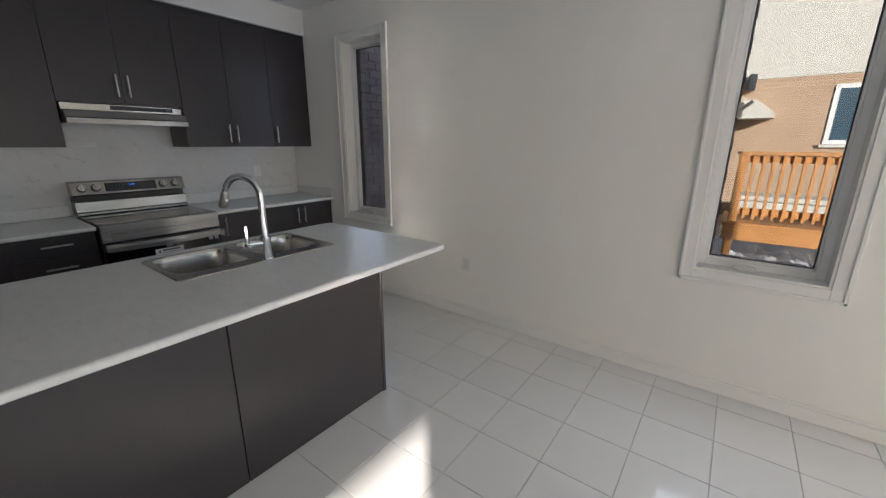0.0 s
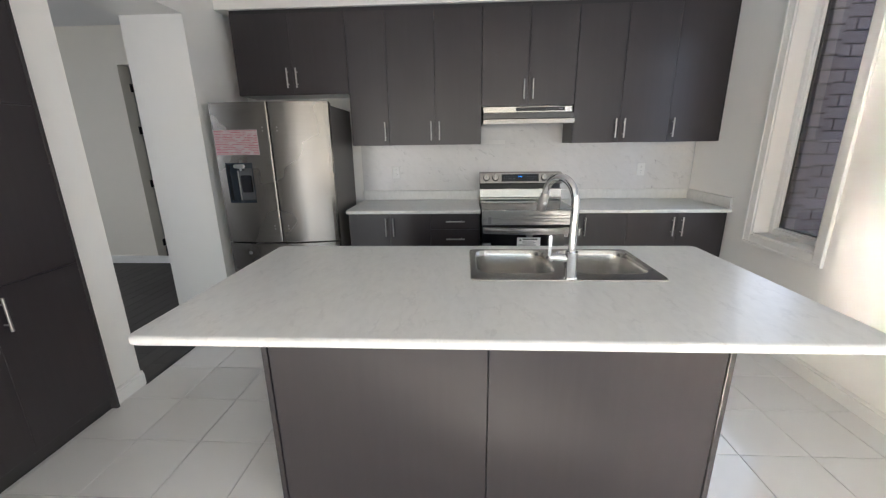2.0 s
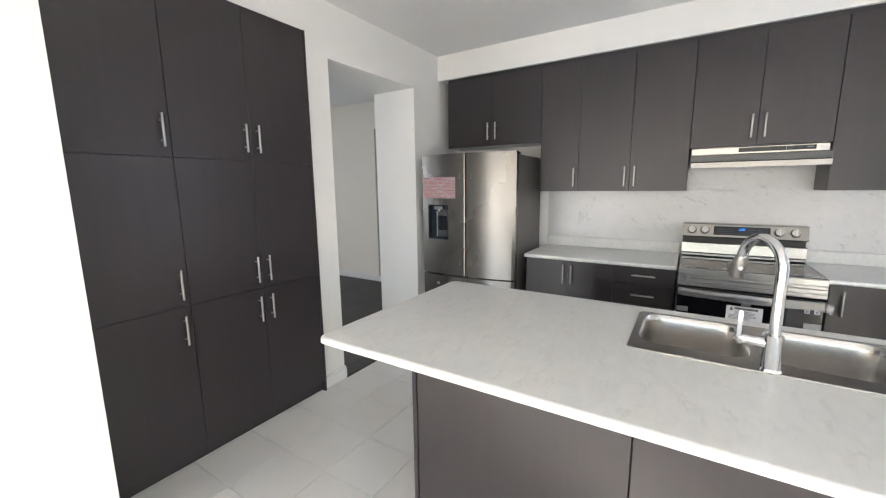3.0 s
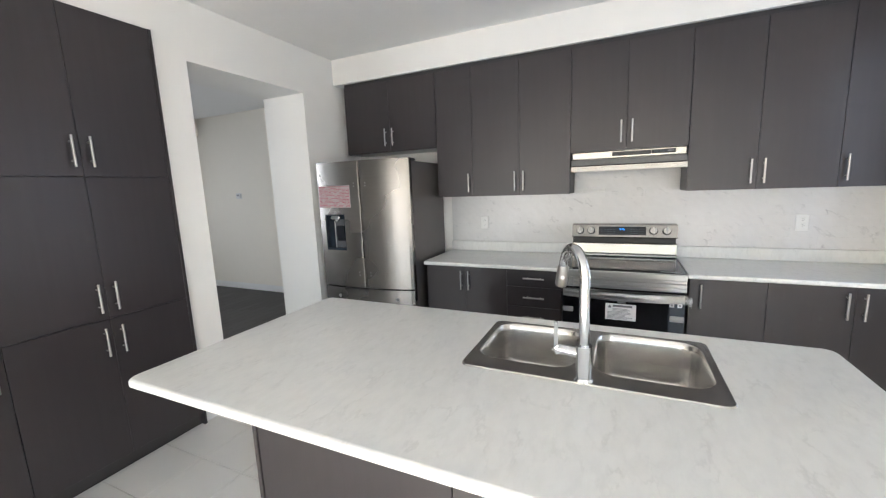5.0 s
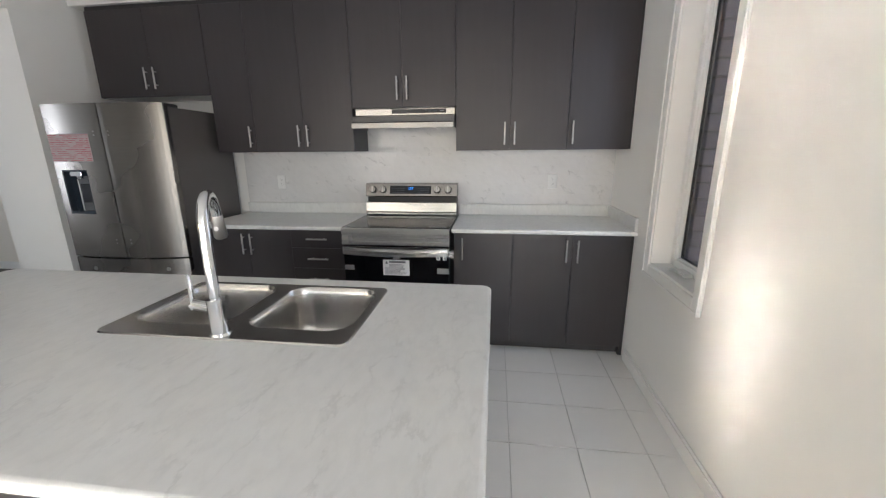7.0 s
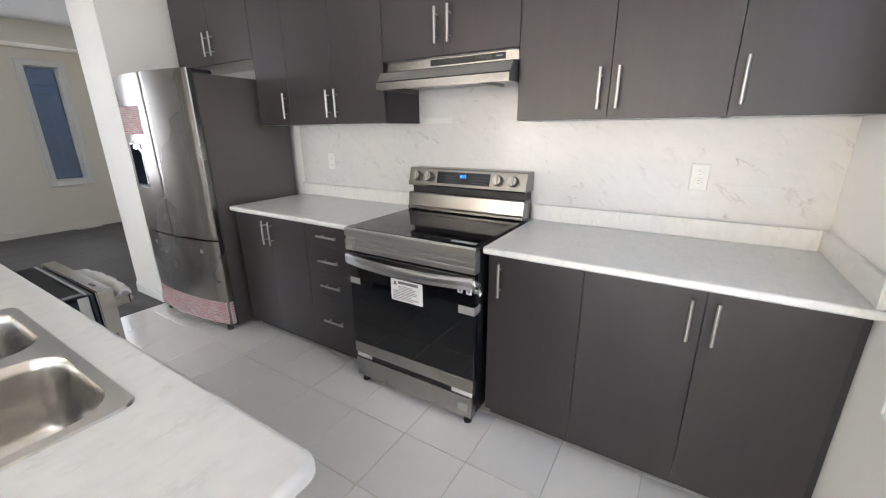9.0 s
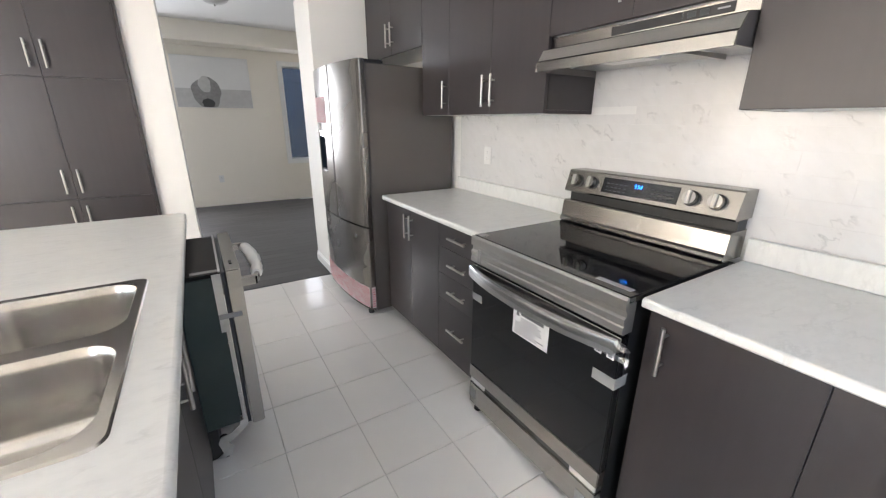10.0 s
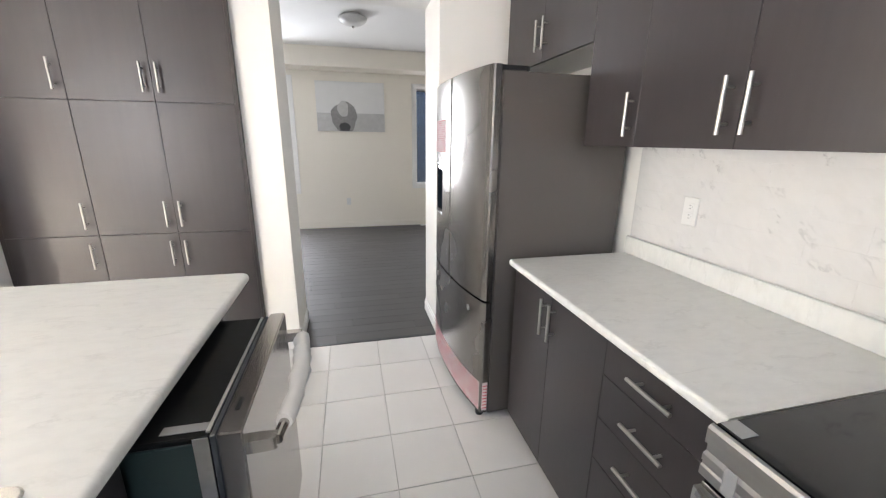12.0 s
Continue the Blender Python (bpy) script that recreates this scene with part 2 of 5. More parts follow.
BRICKT = mat("tan_brick", (0.40, 0.27, 0.18), 0.85, spread=0.15, scale=12, bump=0.15, bump_scale=90)
MORTAR = mat("mortar", (0.20, 0.20, 0.22), 0.95, spread=0.1, scale=60, bump=0.3)
MORTART = mat("pale_mortar", (0.62, 0.52, 0.40), 0.95, spread=0.1, scale=60, bump=0.3)
SIDING = mat("cream_siding", (0.57, 0.55, 0.51), 0.6, spread=0.04, scale=10)
CEDAR = mat("orange_timber", (0.52, 0.235, 0.065), 0.6, spread=0.18, scale=20, stretch=(1, 1, 0.15), bump=0.15, bump_scale=80)
GROUND = mat("bare_ground", (0.25, 0.21, 0.16), 0.95, spread=0.35, scale=7, bump=0.8, bump_scale=14, second=(0.36, 0.32, 0.27), second_scale=0.5)
TARPM = mat("grey_tarp", (0.46, 0.47, 0.52), 0.5, spread=0.15, scale=5, bump=0.3, bump_scale=20)
SHINGLE = mat("roof_shingle", (0.09, 0.085, 0.08), 0.9, spread=0.3, scale=20, bump=0.4)
SNOWISH = mat("pale_sill", (0.62, 0.64, 0.68), 0.6, spread=0.05, scale=20)
LEAN = mat("blue_grey_siding", (0.20, 0.23, 0.30), 0.6, spread=0.05, scale=10)
CANVAS = mat("canvas_ground", (0.70, 0.695, 0.68), 0.8, spread=0.04, scale=8, bump=0.2, bump_scale=600)
ART1 = mat("art_mid_grey", (0.50, 0.495, 0.485), 0.8, spread=0.18, scale=16)
ART2 = mat("art_grey", (0.26, 0.255, 0.25), 0.8, spread=0.35, scale=30)
ART3 = mat("art_dark", (0.05, 0.05, 0.052), 0.8, spread=0.3, scale=30)
FROST = mat("frosted_glass", (0.55, 0.55, 0.54), 0.3, spread=0.05, scale=20)

# ---- building helpers ----


def box(bm, a, b, bevel=0.0, seg=1):
    x0, y0, z0 = (min(p, q) for p, q in zip(a, b))
    x1, y1, z1 = (max(p, q) for p, q in zip(a, b))
    v = [bm.verts.new(p) for p in ((x0, y0, z0), (x1, y0, z0), (x1, y1, z0), (x0, y1, z0), (x0, y0, z1), (x1, y0, z1), (x1, y1, z1), (x0, y1, z1))]
    faces = [bm.faces.new([v[i] for i in q]) for q in ((3, 2, 1, 0), (4, 5, 6, 7), (0, 1, 5, 4), (1, 2, 6, 5), (2, 3, 7, 6), (3, 0, 4, 7))]
    if bevel:
        edges = list({e for f in faces for e in f.edges})
        bmesh.ops.bevel(bm, geom=edges, offset=bevel, segments=seg, affect="EDGES", clamp_overlap=True)
    return bm


def boxm(a, b, bevel=0.0, seg=1):
    return box(bmesh.new(), a, b, bevel, seg)


def rod(bm, p, q, r, n=12, r2=None):
    p, q = Vector(p), Vector(q)
    m = Matrix.Translation((p + q) / 2) @ (q - p).to_track_quat("Z", "Y").to_matrix().to_4x4()
    bmesh.ops.create_cone(bm, cap_ends=True, segments=n, radius1=r, radius2=r if r2 is None else r2, depth=(q - p).length, matrix=m)
    return bm


def tube(bm, points, radius, n=12):
    """A round pipe along a polyline; radius may vary from point to point."""
    pts = [Vector(p) for p in points]
    rings = []
    side = None
    for i, p in enumerate(pts):
        way = (pts[min(i + 1, len(pts) - 1)] - pts[max(i - 1, 0)]).normalized()
        if side is None:
            side = way.orthogonal().normalized()
        side = (side - way * side.dot(way)).normalized()
        up = way.cross(side)
        r = radius[i] if isinstance(radius, (list, tuple)) else radius
        rings.append([bm.verts.new(p + r * (math.cos(2 * math.pi * k / n) * side + math.sin(2 * math.pi * k / n) * up)) for k in range(n)])
    for a, b in zip(rings, rings[1:]):
        for k in range(n):
            bm.faces.new((a[k], a[(k + 1) % n], b[(k + 1) % n], b[k]))
    bm.faces.new(rings[0][::-1])
    bm.faces.new(rings[-1])
    return bm


def prism(bm, outline, axis, lo, hi):
    """Sweeps a closed outline (pairs of the two other axes) along an axis."""
    def at(p, d):
        return {"x": (d, p[0], p[1]), "y": (p[0], d, p[1]), "z": (p[0], p[1], d)}[axis]
    a = [bm.verts.new(at(p, lo)) for p in outline]
    b = [bm.verts.new(at(p, hi)) for p in outline]
    k = len(outline)
    for i in range(k):
        bm.faces.new((a[i], a[(i + 1) % k], b[(i + 1) % k], b[i]))
    bm.faces.new(a[::-1])
    bm.faces.new(b)
    bmesh.ops.recalc_face_normals(bm, faces=bm.faces[:])
    return bm


def rounded(x0, y0, x1, y1, r, n=6):
    pts = []
    for cx, cy, a in ((x1 - r, y1 - r, 0), (x0 + r, y1 - r, 90), (x0 + r, y0 + r, 180), (x1 - r, y0 + r, 270)):
        for k in range(n + 1):
            t = radians(a + 90 * k / n)
            pts.append((cx + r * math.cos(t), cy + r * math.sin(t)))
    return pts


def origin(ob):
    p = Vector((0, 0, 0))
    while ob:
        p += ob.location
        ob = ob.parent
    return p


def part(name, bm, material, parent=None, label="", smooth=False):
    me = bpy.data.meshes.new(name)
    if parent is not None:
        bmesh.ops.translate(bm, verts=bm.verts[:], vec=-origin(parent))
    bm.to_mesh(me)
    bm.free()
    me.materials.append(material)
    if smooth:
        for p in me.polygons:
            p.use_smooth = True
        me.set_sharp_from_angle(angle=radians(40))
    ob = new(name, me)
    ob.parent = parent
    return tagged(ob, label)


def thing(name, place, label, category, group=""):
    ob = new(name)
    ob.location = place
    ob.empty_display_size = 0.05
    return tagged(ob, label, category, group)


def structure(name, bm, material, label="", category="wall"):
    return tagged(part(name, bm, material), label, category, kind="structure")


def boxes(*pairs):
    bm = bmesh.new()
    for a, b in pairs:
        box(bm, a, b)
    return bm


def wall_y(name, y0, y1, x0, x1, z1, holes, label, material=None):
    """A wall along x with openings (xa, xb, za, zb)."""
    bm = bmesh.new()
    cuts = sorted(holes)
    x = x0
    for xa, xb, za, zb in cuts:
        box(bm, (x, y0, 0), (xa, y1, z1))
        if za > 0:
            box(bm, (xa, y0, 0), (xb, y1, za))
        if zb < z1:
            box(bm, (xa, y0, zb), (xb, y1, z1))
        x = xb
    box(bm, (x, y0, 0), (x1, y1, z1))
    return structure(name, bm, material or PAINT, label)


def wall_x(name, x0, x1, y0, y1, z1, holes, label, material=None):
    bm = bmesh.new()
    y = y0
    for ya, yb, za, zb in sorted(holes):
        box(bm, (x0, y, 0), (x1, ya, z1))
        if za > 0:
            box(bm, (x0, ya, 0), (x1, yb, za))
        if zb < z1:
            box(bm, (x0, ya, zb), (x1, yb, z1))
        y = yb
    box(bm, (x0, y, 0), (x1, y1, z1))
    return structure(name, bm, material or PAINT, label)


# ---- the shell ----
H = 2.752          # ceiling height
YR = 4.177         # window wall
FAR = -4.10        # far wall of the dining room
W1 = (0.905, 1.450, 0.770, 2.405)
W2 = (3.995, 4.595, 0.765, 2.405)
WL = (2.225, 2.95, 0.66, 2.33)
WR = (-0.14, 0.235, 0.72, 2.28)

wall_x("wall_west", -0.15, 0.0, -0.48, YR, H, [], "off-white painted kitchen wall behind the cabinets")
wall_y("wall_north", YR, YR + 0.22, -0.15, 6.62, H, [W1, W2], "off-white painted wall with two tall windows")
# Wall out of view, added with an open span for the east fill.
wall_x("wall_east", 9.5, 9.7, -2.4, 0.605, H, [(-1.35, 0.55, 0.02, 2.15)], "unseen wall added with a wide opening for fill light")
# Angled wall out of view, added with an open span for its fill lamp.
bm = bmesh.new()
for s0, s1, z0, z1 in ((0.0, 0.35, 0.0, H), (0.35, 4.30, 2.2, H), (4.30, 4.75, 0.0, H)):
    q = [(6.53 + 0.64 * a + 0.77 * b, YR - 0.768 * a + 0.64 * b) for a, b in ((s0, 0.0), (s1, 0.0), (s1, 0.2), (s0, 0.2))]
    prism(bm, q, "z", z0, z1)
structure("wall_bay", bm, PAINT, "unseen angled wall added with a wide opening for fill light")
wall_y("wall_family", -5.4, -5.2, 3.58, 7.8, H, [], "plain painted wall of the room behind")
# Unseen wall; holes placed to shape the floor's sun patch and wall glow.
structure("wall_family_east", boxes(((7.6, -5.2, 0), (7.8, -3.80, H)), ((7.6, -2.58, 0), (7.8, -2.4, H)), ((7.6, -3.80, 2.05), (7.8, -2.58, H)), ((7.6, -2.83, 0.80), (7.8, -2.58, 2.05)),
                                    ((7.6, -3.80, 0.72), (7.8, -2.58, 0.80)), ((7.6, -3.80, 0), (7.8, -3.50, 0.72)), ((7.6, -3.50, 0), (7.8, -2.58, 0.08))), PAINT, "unseen wall with two openings cut to shape the sunlight")
wall_y("wall_family_jog", -2.6, -2.4, 7.8, 9.7, H, [], "plain painted wall of the room behind")
wall_x("wall_stub", 3.327, 3.56, -3.2, 0.360, H, [], "off-white painted wall end beside the tall cabinets")
bm = boxes(((0.0, -0.48, 0), (0.765, 0.0, H)), ((1.775, -0.48, 0), (1.988, 0.0, H)), ((0.765, -0.48, 2.382), (1.775, 0.0, H)),
           ((1.988, -0.48, 0), (3.327, -0.455, H)), ((1.988, -0.455, 2.492), (3.327, 0.0, H)))
structure("wall_south", bm, PAINT, "thick off-white painted wall with an open doorway")
wall_y("wall_dining", FAR - 0.2, FAR, -0.95, 3.43, H, [WL, WR], "pale cream painted dining room wall with two windows", CREAM)
wall_x("wall_dining_west", -0.93, -0.78, FAR, -0.48, H, [(-1.885, -0.56, 0.0, 2.35)], "pale cream painted wall with a thermostat", CREAM)
wall_x("wall_hall", -2.2, -2.05, -2.45, -0.48, H, [], "plain painted hall wall in shade")
wall_y("wall_hall_side", -2.6, -2.45, -2.2, -0.93, H, [], "plain painted hall wall in shade")
wall_y("wall_hall_end", -0.48, -0.33, -2.2, -0.15, H, [], "plain painted hall wall in shade")
wall_x("wall_dining_east", 3.43, 3.58, -5.4, -3.2, H, [], "plain painted dining room wall")
structure("ceiling", boxes(((-2.2, FAR - 0.2, H), (3.43, -0.48, H + 0.25)), ((-0.15, -0.48, H), (3.43, YR + 0.22, H + 0.25)), ((3.43, -5.4, H), (6.2, YR + 0.22, H + 0.25))), CEIL,
          "flat white painted ceiling with a fine stipple", "ceiling")
structure("ceiling_bay", prism(bmesh.new(), [(6.2, -5.4), (7.8, -5.4), (7.8, -2.6), (9.7, -2.6), (9.7, 0.60), (6.62, YR + 0.22), (6.2, YR + 0.22)], "z", H, H + 0.25), CEIL, "flat white painted ceiling", "ceiling")
structure("soffit", boxm((0.0, 0.0, 2.522), (0.352, YR, H)), PAINT, "white boxed soffit above the wall cabinets", "soffit")
structure("dining_soffit", boxm((-0.78, FAR, 2.482), (3.43, -3.70, H)), CREAM, "boxed ceiling drop along the dining room wall", "soffit")

# baseboards: a tall flat board with a stepped top
def baseboard(name, p, q, out, label="white painted baseboard with a stepped top", material=None):
    (x0, y0), (x1, y1) = p, q
    bm = bmesh.new()
    if out in ("-y", "+y"):
        s = -1 if out == "-y" else 1
        box(bm, (x0, y0, 0.0), (x1, y0 + s * 0.013, 0.078), 0.002)
        box(bm, (x0, y0, 0.078), (x1, y0 + s * 0.008, 0.098), 0.003)
    else:
        s = -1 if out == "-x" else 1
        box(bm, (x0, y0, 0.0), (x0 + s * 0.013, y1, 0.078), 0.002)
        box(bm, (x0, y0, 0.078), (x0 + s * 0.008, y1, 0.098), 0.003)
    return structure(name, bm, material or TRIM, label, "baseboard")


baseboard("baseboard_north", (0.66, YR), (6.5, YR), "-y")
baseboard("baseboard_jamb_right", (0.765, -0.48), (0.765, 0.013), "+x")
baseboard("baseboard_jamb_left", (1.775, -0.48), (1.775, 0.013), "-x")
baseboard("baseboard_south_a", (1.775, 0.0), (1.985, 0.0), "+y")
baseboard("baseboard_south_b", (0.0, 0.0), (0.765, 0.0), "+y")
baseboard("baseboard_stub", (3.327, 0.037), (3.327, 0.360), "-x")
baseboard("baseboard_stub_end", (3.314, 0.360), (3.573, 0.360), "+y")
baseboard("baseboard_dining", (-0.78, FAR), (3.43, FAR), "+y", "cream painted baseboard of the dining room", CREAM)
baseboard("baseboard_dining_west", (-0.78, FAR), (-0.78, -1.25), "+x")

# floors
floor = structure("floor", boxes(((-0.1, 0.0, -0.12), (3.43, YR, -0.006)), ((3.43, -2.4, -0.12), (9.5, YR, -0.006)), ((3.43, -5.2, -0.12), (7.7, -2.4, -0.006))), GROUT, "pale square ceramic floor tiles with grey grout", "floor")
dining_floor = structure("dining_floor", boxm((-2.05, FAR, -0.12), (3.43, 0.0, -0.010)), BLACK, "dark stained hardwood floor boards in the dining room", "floor")
structure("threshold_strip", boxm((0.768, -0.012, -0.009), (1.772, 0.022, 0.004), 0.003), BLACK, "dark floor edge strip in the doorway", "trim")


# windows: casing, jamb lining, vinyl frame, casement sash, glass, crank
def window(name, hole, label, crank=True, side=YR, sgn=1, f=0.05, reveal=False):
    xa, xb, za, zb = hole
    w = tagged(thing(name, ((xa + xb) / 2, side, za), label, "window"), kind="structure")
    d = lambda v: side + sgn * v
    c = 0.07
    bm = bmesh.new()
    for a, b in (((xa - c, za - c), (xa, zb + c)), ((xb, za - c), (xb + c, zb + c)), ((xa, zb), (xb, zb + c)), ((xa, za - c), (xb, za))):
        box(bm, (a[0], d(-0.014), a[1]), (b[0], d(0.0), b[1]), 0.003)
    for a, b in (((xa - c, za - c), (xa - c + 0.018, zb + c)), ((xb + c - 0.018, za - c), (xb + c, zb + c)), ((xa - c, zb + c - 0.018), (xb + c, zb + c)), ((xa - c, za - c), (xb + c, za - c + 0.018))):
        box(bm, (a[0], d(-0.022), a[1]), (b[0], d(-0.0145), b[1]), 0.003)
    part("casing", bm, TRIM, w)
    bm = bmesh.new()
    t = 0.012
    for a, b in (((xa, za), (xa + t, zb)), ((xb - t, za), (xb, zb)), ((xa + t, zb - t), (xb - t, zb)), ((xa + t, za), (xb - t, za + t))):
        box(bm, (a[0], d(-0.005), a[1]), (b[0], d(0.105), b[1]))
    part("jamb_lining", bm, TRIM, w)
    bm = bmesh.new()
    for a, b in (((xa, za), (xa + f, zb)), ((xb - f, za), (xb, zb)), ((xa + f, zb - f), (xb - f, zb)), ((xa + f, za), (xb - f, za + f))):
        box(bm, (a[0], d(0.106), a[1]), (b[0], d(0.165), b[1]), 0.004)
    part("window_frame", bm, VINYL, w, "white vinyl frame")
    bm = bmesh.new()
    s = f + 0.011
    for a, b in (((xa + f, za + f), (xa + s, zb - f)), ((xb - s, za + f), (xb - f, zb - f)), ((xa + s, zb - s), (xb - s, zb - f)), ((xa + s, za + f), (xb - s, za + s))):
        box(bm, (a[0], d(0.116), a[1]), (b[0], d(0.158), b[1]), 0.003)
    sash = part("sash", bm, VINYL, w, "white vinyl sash")
    bm = bmesh.new()
    e = s + 0.006
    for a, b in (((xa + s, za + s), (xa + e, zb - s)), ((xb - e, za + s), (xb - s, zb - s)), ((xa + e, zb - e), (xb - e, zb - s)), ((xa + e, za + s), (xb - e, za + e))):
        box(bm, (a[0], d(0.135), a[1]), (b[0], d(0.147), b[1]))
    part("gasket", bm, GASKET, sash, "thin black glazing gasket")
    part("pane", boxm((xa + e, d(0.138), za + e), (xb - e, d(0.144), zb - e)), GLASS, w, "window pane tinted to dim the view outside")
    if reveal:
        me = bpy.data.meshes.new("brick")
        b = boxm((0, 0, 0), (0.064, 0.10, 0.0785), 0.004)
        b.to_mesh(me)
        b.free()
        me.materials.append(BRICKG)
        for i in range(int((zb - za) / 0.0885)):
            for x in (xa + 0.006 + (0.003 if i % 2 else 0.0), xb - 0.040 - (0.003 if i % 2 else 0.0)):
                o = new("brick", me)
                o.parent = w
                o.location = Vector((x, d(0.170), za + 0.05 + i * 0.0885)) - origin(w)
        part("reveal_mortar", boxes(((xa, d(0.172), za), (xa + 0.064, d(0.262), zb)), ((xb - 0.036, d(0.172), za), (xb, d(0.262), zb))), MORTAR, w, "grey mortar")
    part("window_sill", boxm((xa + 0.066, d(0.168), za), (xb - 0.066, d(0.29), za + 0.045), 0.01) if reveal else boxm((xa, d(0.168), za), (xb, d(0.26), za + 0.03), 0.01), SNOWISH, w, "outer sill")
    if crank:
        bm = bmesh.new()
        xm = xa + 0.24
        box(bm, (xm - 0.055, d(0.055), za + t), (xm + 0.055, d(0.1055), za + t + 0.022), 0.008, 2)
        box(bm, (xm - 0.05, d(0.035), za + t + 0.018), (xm + 0.02, d(0.06), za + t + 0.032), 0.005, 2)
        rod(bm, (xm - 0.045, d(0.045), za + t + 0.02), (xm - 0.045, d(0.02), za + t + 0.02), 0.008)
        part("crank_handle", bm, WHITEP, w, "white folding crank handle", smooth=True)
    return w


window("window_1", W1, "tall narrow white casement window beside the wall cabinets", reveal=True)
w2 = window("window_2", W2, "tall narrow white casement window above the tiled floor", reveal=True)
bm = boxm((4.06, YR + 0.09, 1.62), (4.085, YR + 0.13, 1.70), 0.005, 2)
rod(bm, (4.07, YR + 0.085, 1.66), (4.12, YR + 0.07, 1.70), 0.010)
part("sash_lock", bm, NICKEL, w2, "metal sash lock lever", smooth=True)
window("window_3", WL, "white dining room window beside the canvas picture", False, FAR, -1, 0.012)
window("window_4", WR, "narrow dining room window beside the canvas picture", False, FAR, -1, 0.012)

# ---- kitchen cabinets ----
def bar_handle(parent, place, along, out, length=0.156, label="brushed nickel bar handle"):
    """A round bar on two posts. along: the bar's axis; out: the way it stands off."""
    p, a, o = Vector(place), Vector(along), Vector(out)
    bm = bmesh.new()
    rod(bm, p + o * 0.030 - a * length / 2, p + o * 0.030 + a * length / 2, 0.0063, 14)
    for s in (-0.048, 0.048):
        rod(bm, p + a * s, p + a * s + o * 0.030, 0.0042, 10)
    return part("handle", bm, NICKEL, parent, label, smooth=True)


X, Y, Z = Vector((1, 0, 0)), Vector((0, 1, 0)), Vector((0, 0, 1))
G = 0.0010         # half the gap between fronts


def wall_cabinet(y0, y1, z0, z1, handles, label, splits=()):
    c = thing("wall_cabinet", (0.0, (y0 + y1) / 2, z0), label, "wall cabinet", "kitchen wall cabinets")
    part("body", boxm((0.002, y0 + 0.0005, z0 + 0.0165), (0.313, y1 - 0.0005, z1)), CAB, c)
    part("bottom_panel", boxm((0.002, y0 + 0.016, z0 + 0.001), (0.313, y1 - 0.016, z0 + 0.016)), WHITEP, c, "white underside panel")
    for a, b in ((y0 + 0.0005, y0 + 0.0155), (y1 - 0.0155, y1 - 0.0005)):
        part("side_edge", boxm((0.002, a, z0), (0.313, b, z0 + 0.016)), CAB, c)
    edges = [y0, *splits, y1]
    for a, b in zip(edges, edges[1:]):
        d = part("door", boxm((0.316, a + G, z0 + 0.001), (0.335, b - G, z1 - 0.002), 0.0012), CAB, c)
        for hy in handles:
            if a < hy < b:
                bar_handle(d, (0.335, hy, z0 + (0.117 if z0 < 1.5 else 0.131)), Z, X)
    return c


TOP = 2.490
wall_cabinet(0.105, 1.062, 1.865, TOP, (0.552, 0.630), "dark grey-brown wall cabinet above the refrigerator", (0.591,))
wall_cabinet(1.064, 1.392, 1.435, TOP, (1.361,), "dark grey-brown single-door wall cabinet with a bar handle")
wall_cabinet(1.392, 2.186, 1.435, TOP, (1.758, 1.829), "dark grey-brown two-door wall cabinet above the worktop", (1.793,))
wall_cabinet(2.187, 2.957, 1.742, TOP, (2.535, 2.607), "short dark wall cabinet above the range hood", (2.571,))
wall_cabinet(2.958, 3.745, 1.435, TOP, (3.308, 3.378), "dark grey-brown two-door wall cabinet by the range hood", (3.344,))
wall_cabinet(3.745, 4.160, 1.435, TOP, (3.777,), "dark grey-brown single-door wall cabinet in the corner")
tagged(part("cabinet_filler", boxes(((0.0, 0.105, TOP + 0.0005), (0.322, 4.16, 2.521)), ((0.0, 4.1605, 1.437), (0.33, YR - 0.001, 2.521))), CABX), "dark filler strip between cabinets and soffit", "filler strip")


def base_cabinet(y0, y1, label, fronts, z0=0.075, z1=0.8835):
    """fronts: (ya, yb, za, zb, handle place (y, z) or None, 'v' or 'h')"""
    c = thing("base_cabinet", (0.0, (y0 + y1) / 2, 0), label, "base cabinet", "kitchen base cabinets")
    part("body", boxm((0.002, y0, z0), (0.602, y1, z1)), CABX, c)
    part("toe_kick", boxm((0.05, y0, 0.0), (0.555, y1, z0 - 0.0005)), TOE, c)
    for ya, yb, za, zb, hp, way in fronts:
        d = part("door" if way == "v" else "drawer_front", boxm((0.605, ya + G, za + G), (0.624, yb - G, zb - G), 0.0008), CAB, c)
        if hp:
            bar_handle(d, (0.624, hp[0], hp[1]), Z if way == "v" else Y, X)
    return c


base_cabinet(1.062, 1.757, "dark two-door base cabinet beside the refrigerator", [(1.062, 1.413, 0.075, 0.880, (1.381, 0.770), "v"), (1.413, 1.757, 0.075, 0.880, (1.445, 0.770), "v")])
base_cabinet(1.757, 2.172, "dark base cabinet with a stack of four drawers", [(1.757, 2.172, a, b, (1.968, h), "h") for a, b, h in ((0.745, 0.880, 0.818), (0.588, 0.745, 0.668), (0.430, 0.588, 0.512), (0.075, 0.430, 0.279))])
base_cabinet(2.972, 3.377, "dark single-door base cabinet beside the range", [(2.972, 3.377, 0.075, 0.880, (3.032, 0.771), "v")])
base_cabinet(3.377, 4.150, "dark two-door base cabinet against the window wall", [(3.377, 3.777, 0.075, 0.880, (3.737, 0.771), "v"), (3.777, 4.150, 0.075, 0.880, (3.812, 0.771), "v")])
